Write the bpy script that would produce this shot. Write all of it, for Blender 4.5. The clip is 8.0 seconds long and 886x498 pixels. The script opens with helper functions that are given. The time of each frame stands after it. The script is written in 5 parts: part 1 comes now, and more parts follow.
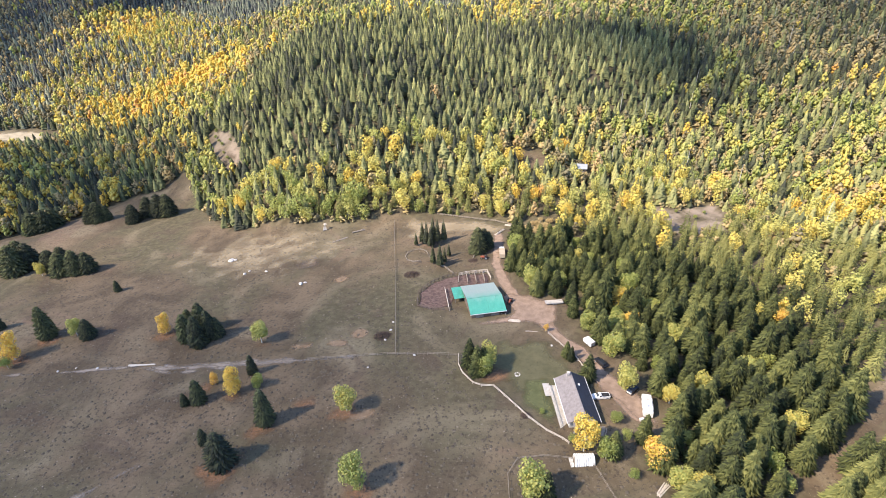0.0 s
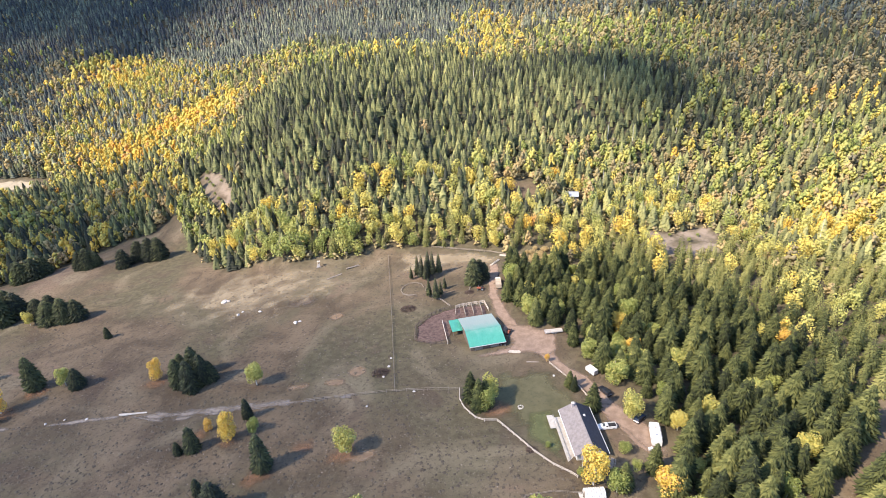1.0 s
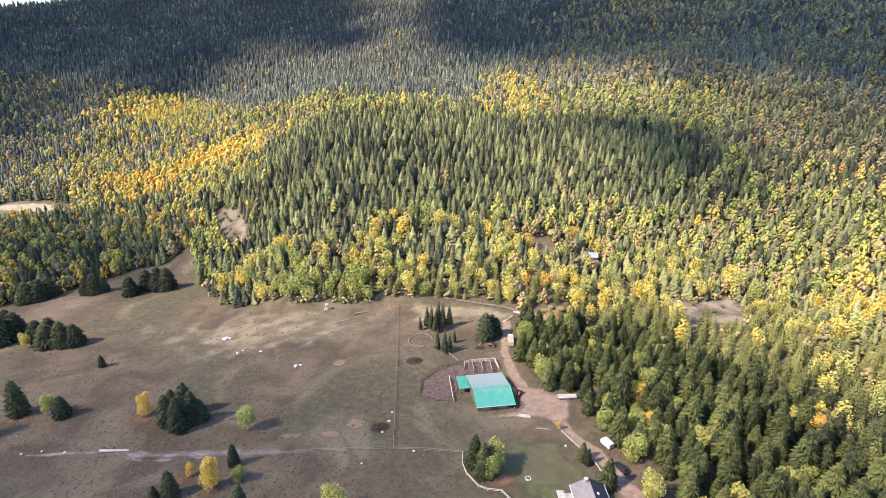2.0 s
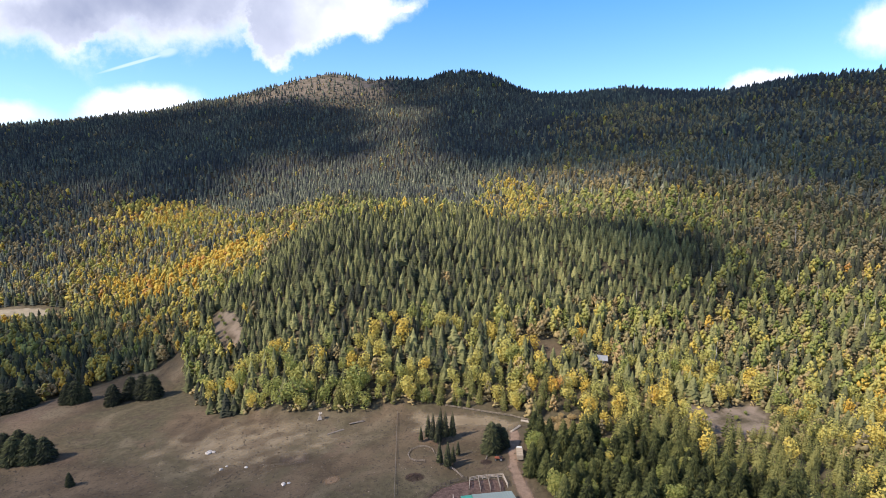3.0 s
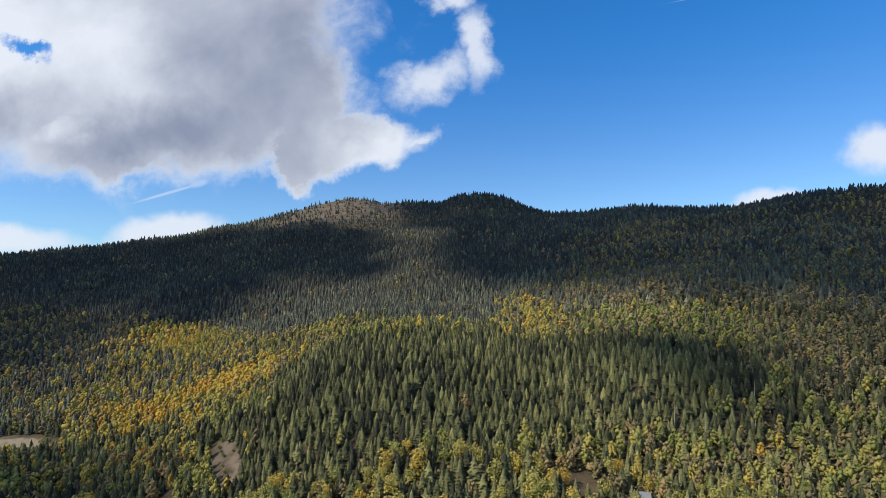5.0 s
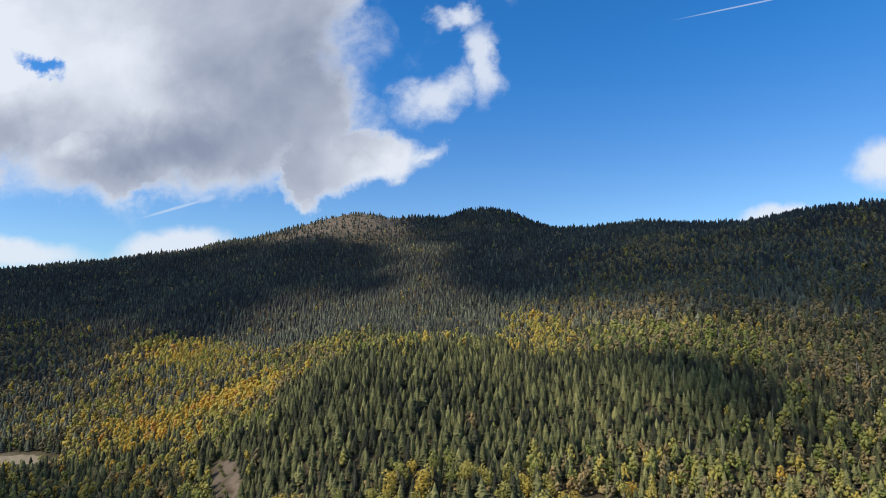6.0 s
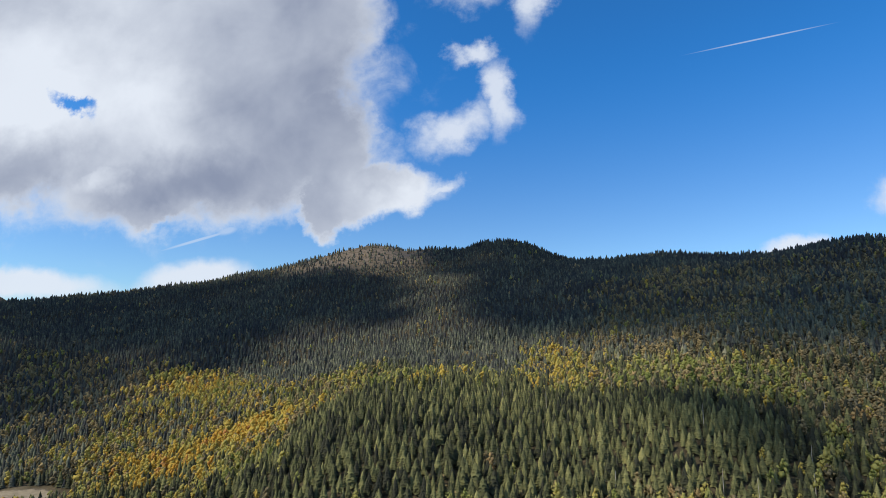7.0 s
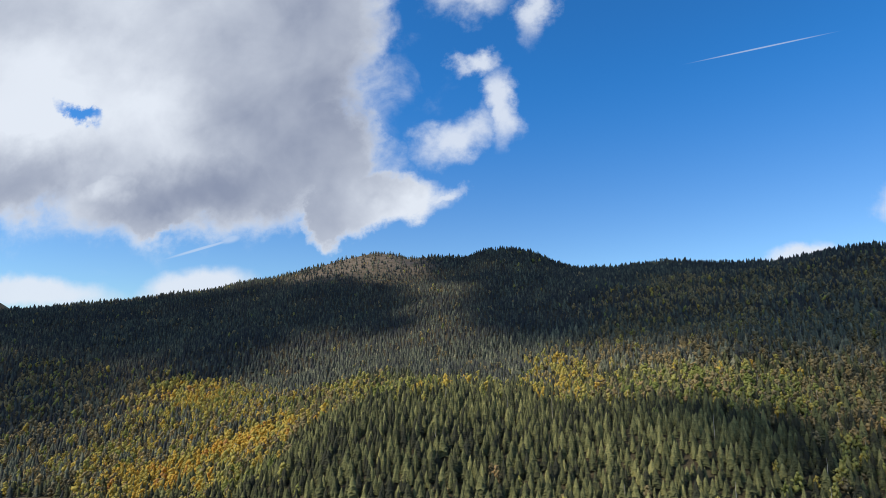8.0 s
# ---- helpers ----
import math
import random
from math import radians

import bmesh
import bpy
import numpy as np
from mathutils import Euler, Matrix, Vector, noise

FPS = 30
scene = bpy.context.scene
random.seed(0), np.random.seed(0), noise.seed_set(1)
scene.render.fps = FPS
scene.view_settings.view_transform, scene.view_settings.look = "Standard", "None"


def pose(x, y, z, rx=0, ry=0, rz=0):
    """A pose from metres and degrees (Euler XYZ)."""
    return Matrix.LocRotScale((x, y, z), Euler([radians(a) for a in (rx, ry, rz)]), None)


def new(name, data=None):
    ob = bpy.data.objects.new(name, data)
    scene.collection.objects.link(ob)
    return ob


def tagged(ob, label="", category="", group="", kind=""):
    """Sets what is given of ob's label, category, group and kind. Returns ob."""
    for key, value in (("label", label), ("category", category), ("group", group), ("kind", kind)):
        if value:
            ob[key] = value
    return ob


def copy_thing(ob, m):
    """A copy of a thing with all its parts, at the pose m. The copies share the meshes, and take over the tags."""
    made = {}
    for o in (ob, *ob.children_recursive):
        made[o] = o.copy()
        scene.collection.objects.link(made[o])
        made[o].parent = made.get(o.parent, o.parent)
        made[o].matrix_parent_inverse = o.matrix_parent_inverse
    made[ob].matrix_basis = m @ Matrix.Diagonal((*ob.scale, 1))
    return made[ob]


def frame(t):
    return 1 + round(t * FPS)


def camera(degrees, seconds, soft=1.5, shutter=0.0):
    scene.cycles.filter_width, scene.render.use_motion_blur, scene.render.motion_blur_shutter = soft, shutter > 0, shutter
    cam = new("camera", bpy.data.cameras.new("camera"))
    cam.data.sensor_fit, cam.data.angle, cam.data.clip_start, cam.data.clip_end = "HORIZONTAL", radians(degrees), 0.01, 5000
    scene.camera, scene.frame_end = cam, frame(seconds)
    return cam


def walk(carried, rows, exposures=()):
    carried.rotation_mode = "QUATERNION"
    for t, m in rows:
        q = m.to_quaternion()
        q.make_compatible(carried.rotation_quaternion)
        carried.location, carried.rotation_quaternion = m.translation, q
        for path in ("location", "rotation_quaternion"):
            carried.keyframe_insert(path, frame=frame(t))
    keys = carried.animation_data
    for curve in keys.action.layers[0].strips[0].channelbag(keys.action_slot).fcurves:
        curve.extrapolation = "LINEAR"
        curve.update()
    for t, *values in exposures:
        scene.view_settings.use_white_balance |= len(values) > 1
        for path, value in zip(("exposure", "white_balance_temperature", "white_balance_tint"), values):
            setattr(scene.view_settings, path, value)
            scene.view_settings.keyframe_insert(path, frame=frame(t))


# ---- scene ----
# Camera and walk
cam = camera(79.04, 8.0, soft=0.8)
ROWS = [
    (0.0, 0.52, 0.31, 111.45, 59.78, 1.36, -0.78),
    (0.5, 0.14, 0.63, 111.17, 61.70, 2.52, -1.62),
    (1.0, -0.16, 1.69, 110.39, 63.25, 3.00, -2.46),
    (2.5, -1.12, 11.34, 103.68, 74.06, -1.58, 1.42),
    (3.0, -1.29, 14.63, 102.24, 80.19, -0.03, 0.47),
    (3.5, -1.21, 18.19, 101.09, 85.32, -0.21, 1.43),
    (4.0, -1.29, 21.75, 100.38, 89.62, 0.02, 2.02),
    (4.5, -1.59, 25.00, 100.03, 91.82, 0.74, 1.91),
    (6.0, -2.44, 34.18, 99.96, 94.44, 0.68, 2.68),
    (6.5, -2.39, 37.79, 100.01, 96.06, 0.04, 4.45),
    (7.0, -2.86, 41.07, 100.31, 97.86, 0.46, 4.46),
    (7.5, -3.49, 43.85, 100.42, 98.43, 0.98, 4.18),
    (8.0, -3.92, 46.51, 100.42, 98.75, 0.43, 4.76),
]
EXPOSURE = [(0.0, 1.45, 6500, 14), (1.0, 1.5, 6450, 15), (2.5, 1.24, 6400, 17), (3.0, 0.56, 6400, 15), (3.5, 0.18, 6400, 12), (4.5, -0.08, 6400, 10), (8.0, -0.14, 6400, 9)]
walk(cam, [(t, pose(x, y, z, rx, ry, rz)) for t, x, y, z, rx, ry, rz in ROWS], EXPOSURE)

# Sun and sky
SUN_EL, SUN_AZ = 43.0, -114.0          # degrees; azimuth clockwise from +y (ahead)
sun_dir = Vector((math.sin(radians(SUN_AZ)) * math.cos(radians(SUN_EL)),
                  math.cos(radians(SUN_AZ)) * math.cos(radians(SUN_EL)), math.sin(radians(SUN_EL))))
sun = new("sun", bpy.data.lights.new("sun", "SUN"))
sun.data.energy, sun.data.angle, sun.data.color = 4.6, radians(2.0), (1.0, 0.88, 0.7)
sun.rotation_mode = "QUATERNION"
sun.rotation_quaternion = sun_dir.to_track_quat("Z", "Y")


class Nodes:
    """Short hand for building a node tree."""

    def __init__(self, tree):
        self.t = tree
        tree.nodes.clear()

    def add(self, kind, **inputs):
        n = self.t.nodes.new(kind)
        for k, v in inputs.items():
            n.inputs[k.replace("_", " ")].default_value = v
        return n

    def link(self, a, b):
        self.t.links.new(a, b)

    def math(self, op, a, b=None, c=None, clamp=False):
        n = self.t.nodes.new("ShaderNodeMath")
        n.operation, n.use_clamp = op, clamp
        for i, v in enumerate((a, b, c)):
            if v is None:
                continue
            if isinstance(v, (int, float)):
                n.inputs[i].default_value = v
            else:
                self.link(v, n.inputs[i])
        return n.outputs[0]

    def step(self, v, lo, hi):
        n = self.t.nodes.new("ShaderNodeMapRange")
        n.interpolation_type = "SMOOTHSTEP"
        self.link(v, n.inputs["Value"])
        n.inputs["From Min"].default_value, n.inputs["From Max"].default_value = lo, hi
        return n.outputs[0]

    def noise(self, vec, scale, detail=4.0, rough=0.55, warp=0.0):
        n = self.t.nodes.new("ShaderNodeTexNoise")
        n.inputs["Scale"].default_value, n.inputs["Detail"].default_value = scale, detail
        n.inputs["Roughness"].default_value, n.inputs["Distortion"].default_value = rough, warp
        if vec is not None:
            self.link(vec, n.inputs["Vector"])
        return n.outputs["Fac"]

    def mix(self, fac, a, b, blend="MIX"):
        n = self.t.nodes.new("ShaderNodeMix")
        n.data_type, n.blend_type = "RGBA", blend
        for i, v in ((0, fac), (6, a), (7, b)):
            if isinstance(v, (int, float)):
                n.inputs[i].default_value = v
            elif isinstance(v, tuple):
                n.inputs[i].default_value = (*v[:3], 1)
            else:
                self.link(v, n.inputs[i])
        return n.outputs[2]


world = bpy.data.worlds.new("sky")
scene.world = world
world.use_nodes = True
N = Nodes(world.node_tree)
sky = N.t.nodes.new("ShaderNodeTexSky")
sky.sky_type, sky.sun_disc = "NISHITA", False
sky.sun_elevation, sky.sun_rotation = radians(SUN_EL), radians(SUN_AZ)
sky.altitude, sky.air_density, sky.dust_density, sky.ozone_density = 900, 1.0, 0.3, 2.8
coord = N.t.nodes.new("ShaderNodeTexCoord")
sep = N.t.nodes.new("ShaderNodeSeparateXYZ")
N.link(coord.outputs["Generated"], sep.inputs[0])
ahead = N.math("MAXIMUM", sep.outputs[1], 0.05)
cu, cv = N.math("DIVIDE", sep.outputs[0], ahead), N.math("DIVIDE", sep.outputs[2], ahead)
comb = N.t.nodes.new("ShaderNodeCombineXYZ")
N.link(cu, comb.inputs[0]), N.link(cv, comb.inputs[1])
flat = comb.outputs[0]


def blob(u, v, a, b, turn=0.0):
    """1 in the middle of an ellipse on the sky, 0 at its rim, falling below outside."""
    c, s = math.cos(radians(turn)), math.sin(radians(turn))
    du, dv = N.math("SUBTRACT", cu, u), N.math("SUBTRACT", cv, v)
    p = N.math("DIVIDE", N.math("ADD", N.math("MULTIPLY", du, c), N.math("MULTIPLY", dv, s)), a)
    q = N.math("DIVIDE", N.math("SUBTRACT", N.math("MULTIPLY", dv, c), N.math("MULTIPLY", du, s)), b)
    return N.math("SUBTRACT", 1.0, N.math("SQRT", N.math("ADD", N.math("MULTIPLY", p, p), N.math("MULTIPLY", q, q))))


def union(parts):
    out = parts[0]
    for p in parts[1:]:
        out = N.math("MAXIMUM", out, p)
    return out


# the edges of the clouds are torn by warping the sky's coordinates
def warped(base, scale, amount, shift, detail=6.0):
    v = N.t.nodes.new("ShaderNodeVectorMath")
    v.inputs[1].default_value = (shift, shift * 0.7, shift * 1.9)
    N.link(flat, v.inputs[0])
    return N.math("ADD", base, N.math("MULTIPLY", N.math("SUBTRACT", N.noise(v.outputs[0], scale, detail, 0.62), 0.5), amount))


cu0, cv0 = cu, cv
cu, cv = warped(cu, 6.0, 0.2, 3.1), warped(cv, 6.0, 0.17, 8.3)
billow = N.noise(flat, 3.4, 6.0, 0.5, 0.2)
fine = N.noise(flat, 13.0, 5.0, 0.6, 0.3)
rag = N.math("ADD", N.math("MULTIPLY", N.math("SUBTRACT", billow, 0.5), 1.5), N.math("MULTIPLY", N.math("SUBTRACT", fine, 0.5), 0.5))
cumulus = union([blob(-0.80, 0.54, 0.66, 0.36, -8), blob(-0.42, 0.62, 0.25, 0.42, 0), blob(-0.55, 0.31, 0.42, 0.14, 4), blob(-0.33, 0.36, 0.16, 0.16, 0),
                 blob(-0.23, 0.26, 0.17, 0.07, 6), blob(-0.315, 0.215, 0.06, 0.06, 0), blob(-0.64, 0.235, 0.12, 0.06, 0),
                 blob(-1.05, 0.37, 0.35, 0.16, 0), blob(-0.8, 0.95, 0.75, 0.3, 0)])
gap_hole = N.math("MULTIPLY", N.math("MAXIMUM", blob(-0.845, 0.455, 0.1, 0.035, -32), 0.0), 1.1)
d1 = N.math("SUBTRACT", N.math("ADD", cumulus, N.math("MULTIPLY", rag, 0.25)), gap_hole)
small = union([blob(-0.06, 0.385, 0.095, 0.055, 18), blob(0.02, 0.44, 0.045, 0.1, 12), blob(-0.03, 0.53, 0.055, 0.035, 0),
               blob(-0.02, 0.68, 0.13, 0.07, -10), blob(0.13, 0.64, 0.05, 0.11, -25), blob(0.02, 0.77, 0.2, 0.09, 0),
               blob(-0.09, 0.275, 0.05, 0.025, 5)])
d2 = N.math("ADD", small, N.math("MULTIPLY", rag, 0.6))
cu, cv = warped(cu0, 9.0, 0.1, 5.7), warped(cv0, 14.0, 0.045, 1.3)
low = union([blob(-0.93, 0.085, 0.24, 0.042, -4), blob(-0.56, 0.09, 0.14, 0.045, 6), blob(0.56, 0.13, 0.09, 0.03, 8),
             blob(0.76, 0.22, 0.08, 0.06, 0), blob(0.95, 0.2, 0.2, 0.06, 0)])
d3 = N.math("ADD", low, N.math("MULTIPLY", rag, 0.3))
cu, cv = cu0, cv0
trail = union([blob(-0.555, 0.166, 0.1, 0.004, 15), blob(-0.5, 0.183, 0.03, 0.011, 12), blob(0.53, 0.53, 0.16, 0.0022, 10.3)])
c1 = N.step(N.math("ADD", d1, N.math("MULTIPLY", N.math("SUBTRACT", fine, 0.5), 0.3)), -0.06, 0.34)
c2, c3 = N.step(d2, 0.02, 0.85), N.step(d3, 0.02, 0.6)
c4 = N.math("MULTIPLY", N.step(trail, 0.0, 0.7), 0.4)
cover = N.math("MAXIMUM", N.math("MAXIMUM", c1, N.math("MULTIPLY", c2, 0.85)), N.math("MAXIMUM", N.math("MULTIPLY", c3, 0.9), c4))
front = N.step(sep.outputs[1], 0.06, 0.3)
cover = N.math("MULTIPLY", cover, front)
# unseen broken cumulus behind and overhead, added to whiten and lift the fill light
heaps = N.noise(coord.outputs["Generated"], 2.3, 6.0, 0.6, 0.3)
rear = N.math("MULTIPLY", N.math("SUBTRACT", 1.0, N.step(sep.outputs[1], 0.0, 0.4)), N.step(sep.outputs[2], 0.0, 0.15))
cover = N.math("MAXIMUM", cover, N.math("MULTIPLY", N.step(heaps, 0.42, 0.62), N.math("MULTIPLY", rear, 0.65)))
# thick parts of the large cloud are grey underneath, thin rims are white
cu, cv = warped(cu0, 3.0, 0.35, 2.2), warped(cv0, 3.0, 0.3, 6.4)
belly = union([blob(-0.37, 0.46, 0.27, 0.26, -15), blob(-0.36, 0.66, 0.26, 0.32), blob(-0.95, 0.31, 0.3, 0.1, 4), blob(-0.56, 0.27, 0.28, 0.09, 4)])
glow = union([blob(-0.8, 0.43, 0.36, 0.17, -18), blob(-0.74, 0.275, 0.08, 0.05), blob(-0.15, 0.24, 0.16, 0.08), blob(-0.95, 0.53, 0.3, 0.16)])
mass = N.math("ADD", N.math("SUBTRACT", N.math("MULTIPLY", N.step(belly, -0.6, 1.1), 0.6), N.math("MULTIPLY", N.step(glow, -0.1, 0.9), 0.42)), 0.34)
soft_heap = N.math("ADD", N.math("MULTIPLY", N.math("SUBTRACT", N.noise(flat, 2.6, 5.0, 0.5, 0.3), 0.5), 1.1), N.math("MULTIPLY", N.math("SUBTRACT", N.noise(flat, 8.0, 5.0, 0.52, 0.4), 0.5), 0.5))
thick = N.math("MULTIPLY", N.math("ADD", mass, soft_heap, clamp=True), N.step(d1, 0.0, 0.42))
shade = N.mix(N.math("ADD", thick, N.math("MULTIPLY", N.math("SUBTRACT", 0.5, billow), 0.35), clamp=True), (0.86, 0.91, 1.0), (0.29, 0.335, 0.46))
bg_sky, bg_cloud = N.add("ShaderNodeBackground", Strength=0.13), N.add("ShaderNodeBackground", Strength=1.0)
tinted = N.mix(1.0, sky.outputs[0], N.mix(N.step(sep.outputs[2], 0.09, 0.46), (0.68, 0.93, 1.18), (0.26, 0.95, 1.5)), "MULTIPLY")
N.link(tinted, bg_sky.inputs[0]), N.link(shade, bg_cloud.inputs[0])
both, out = N.t.nodes.new("ShaderNodeMixShader"), N.t.nodes.new("ShaderNodeOutputWorld")
N.link(cover, both.inputs[0]), N.link(bg_sky.outputs[0], both.inputs[1]), N.link(bg_cloud.outputs[0], both.inputs[2])
N.link(both.outputs[0], out.inputs[0])

# Materials
def material(name, build):
    m = bpy.data.materials.new(name)
    m.use_nodes = True
    n = Nodes(m.node_tree)
    surface = build(n)
    o = n.t.nodes.new("ShaderNodeOutputMaterial")
    n.link(surface, o.inputs[0])
    return m


def place(n):
    return n.t.nodes.new("ShaderNodeNewGeometry").outputs["Position"]


def objspace(n):
    return n.t.nodes.new("ShaderNodeTexCoord").outputs["Object"]


def principled(n, colour, rough=0.8, metal=0.0, bump=None, strength=0.3, dist=0.05, spec=0.3):
    p = n.t.nodes.new("ShaderNodeBsdfPrincipled")
    if isinstance(colour, tuple):
        p.inputs["Base Color"].default_value = (*colour[:3], 1)
    else:
        n.link(colour, p.inputs["Base Color"])
    if isinstance(rough, (int, float)):
        p.inputs["Roughness"].default_value = rough
    else:
        n.link(rough, p.inputs["Roughness"])
    p.inputs["Metallic"].default_value, p.inputs["Specular IOR Level"].default_value = metal, spec
    if bump is not None:
        b = n.add("ShaderNodeBump", Strength=strength, Distance=dist)
        n.link(bump, b.inputs["Height"]), n.link(b.outputs[0], p.inputs["Normal"])
    return p.outputs[0]


def plain(name, colour, rough=0.7, metal=0.0, vary=0.25, scale=3.0, spec=0.3):
    """A surface of one colour with grain and wear at two scales."""
    def build(n):
        v = objspace(n)
        a, b = n.noise(v, scale, 5), n.noise(v, scale * 9, 3)
        f = n.math("ADD", n.math("MULTIPLY", a, 0.65), n.math("MULTIPLY", b, 0.35))
        dark = tuple(c * (1 - vary * 1.4) for c in colour)
        pale = tuple(min(1, c * (1 + vary)) for c in colour)
        col = n.mix(n.step(f, 0.3, 0.7), dark, pale)
        return principled(n, col, rough, metal, b, 0.15, 0.01, spec)
    return material(name, build)


def leafy(name, ramp, translucent=0.3, spread=0.35):
    """Foliage: the tint attribute runs along the ramp, each clump varies a little."""
    def build(n):
        at = n.t.nodes.new("ShaderNodeAttribute")
        at.attribute_name = "tint"
        geo = n.t.nodes.new("ShaderNodeNewGeometry")
        obj = n.t.nodes.new("ShaderNodeObjectInfo")
        jitter = n.math("MULTIPLY", n.math("SUBTRACT", geo.outputs["Random Per Island"], 0.5), spread)
        own = n.math("MULTIPLY", n.math("SUBTRACT", obj.outputs["Random"], 0.5), 0.3)
        f = n.math("ADD", n.math("ADD", at.outputs["Fac"], jitter), own, clamp=True)
        cr = n.t.nodes.new("ShaderNodeValToRGB")
        while len(cr.color_ramp.elements) < len(ramp):
            cr.color_ramp.elements.new(0.5)
        for e, (p, c) in zip(cr.color_ramp.elements, ramp):
            e.position, e.color = p, (*c, 1)
        n.link(f, cr.inputs[0])
        bright = n.math("ADD", 0.72, n.math("MULTIPLY", n.noise(geo.outputs["Position"], 1.6, 3), 0.56))
        hsv = n.t.nodes.new("ShaderNodeHueSaturation")
        n.link(cr.outputs[0], hsv.inputs["Color"]), n.link(bright, hsv.inputs["Value"])
        d, tr = n.t.nodes.new("ShaderNodeBsdfDiffuse"), n.t.nodes.new("ShaderNodeBsdfTranslucent")
        n.link(hsv.outputs[0], d.inputs[0]), n.link(hsv.outputs[0], tr.inputs[0])
        mx = n.add("ShaderNodeMixShader", Fac=translucent)
        n.link(d.outputs[0], mx.inputs[1]), n.link(tr.outputs[0], mx.inputs[2])
        return mx.outputs[0]
    return material(name, build)


needles = leafy("conifer_needles", [(0.0, (0.054, 0.057, 0.041)), (0.35, (0.125, 0.131, 0.062)), (0.7, (0.22, 0.22, 0.095)), (1.0, (0.33, 0.315, 0.13))], 0.25, 0.32)
fir_needles = leafy("fir_needles", [(0.0, (0.03, 0.036, 0.022)), (0.35, (0.082, 0.092, 0.036)), (0.7, (0.16, 0.165, 0.06)), (1.0, (0.25, 0.24, 0.085))], 0.22, 0.4)
aspen_leaf = leafy("aspen_leaves", [(0.0, (0.2, 0.235, 0.07)), (0.25, (0.35, 0.365, 0.115)), (0.45, (0.5, 0.455, 0.145)), (0.7, (0.67, 0.51, 0.12)), (0.92, (0.7, 0.44, 0.085)), (1.0, (0.6, 0.35, 0.13))], 0.4, 0.14)
brush_leaf = leafy("dull_autumn_leaves", [(0.0, (0.195, 0.17, 0.105)), (0.5, (0.335, 0.272, 0.135)), (0.8, (0.42, 0.325, 0.155)), (1.0, (0.43, 0.3, 0.14))], 0.3, 0.28)
# blue-grey put into the far needles for the mountain's haze and bluish shade
hazy_needles = leafy("hazed_mountain_needles", [(0.0, (0.06, 0.062, 0.062)), (0.4, (0.114, 0.124, 0.092)), (0.7, (0.182, 0.192, 0.125)), (1.0, (0.3, 0.285, 0.18))], 0.15, 0.42)
dark_bark = plain("spruce_bark", (0.11, 0.085, 0.065), 0.9)
pale_bark = plain("aspen_bark", (0.5, 0.48, 0.42), 0.8)


def ground_surface(n):
    v = place(n)
    wide, mid, small, tiny = n.noise(v, 0.012, 5, 0.6, 0.6), n.noise(v, 0.06, 5, 0.62, 0.4), n.noise(v, 0.45, 4, 0.65), n.noise(v, 2.6, 3, 0.7)
    dry = n.mix(n.step(mid, 0.36, 0.64), (0.072, 0.053, 0.034), (0.13, 0.096, 0.061))
    green = n.mix(n.step(small, 0.35, 0.7), (0.065, 0.056, 0.033), (0.105, 0.09, 0.053))
    col = n.mix(n.step(wide, 0.42, 0.6), dry, green)
    col = n.mix(n.math("MULTIPLY", n.step(n.noise(v, 0.022, 4, 0.6, 1.2), 0.5, 0.66), 0.5), col, (0.19, 0.155, 0.1))
    col = n.mix(n.math("MULTIPLY", n.step(n.noise(v, 0.05, 5, 0.65, 0.8), 0.56, 0.68), 0.55), col, (0.07, 0.05, 0.036))
    bare = n.math("MULTIPLY", n.step(n.noise(v, 0.03, 6, 0.6, 0.8), 0.58, 0.7), n.step(small, 0.35, 0.6))
    col = n.mix(n.math("MULTIPLY", bare, 0.7), col, (0.15, 0.1, 0.07))
    tuft = n.step(n.noise(v, 0.9, 6, 0.82), 0.52, 0.6)
    col = n.mix(n.math("MULTIPLY", tuft, 0.7), col, (0.036, 0.028, 0.022))
    col = n.mix(n.math("MULTIPLY", n.step(n.noise(v, 1.7, 4, 0.75, 0.5), 0.6, 0.68), 0.55), col, (0.24, 0.2, 0.16))
    at = n.t.nodes.new("ShaderNodeAttribute")
    at.attribute_name = "woods"
    litter = n.mix(n.step(small, 0.35, 0.65), (0.05, 0.04, 0.025), (0.1, 0.085, 0.05))
    col = n.mix(at.outputs["Fac"], col, litter)
    bare2 = n.t.nodes.new("ShaderNodeAttribute")
    bare2.attribute_name = "scree"
    col = n.mix(n.math("MULTIPLY", bare2.outputs["Fac"], n.math("MULTIPLY", n.step(small, 0.2, 0.5), n.step(mid, 0.3, 0.6))), col, (0.25, 0.2, 0.16))
    h = n.math("ADD", n.math("MULTIPLY", small, 0.5), n.math("MULTIPLY", tiny, 0.3))
    return principled(n, col, 0.95, 0.0, h, 0.6, 0.5, 0.1)


ground_mat = material("dry_autumn_grassland", ground_surface)



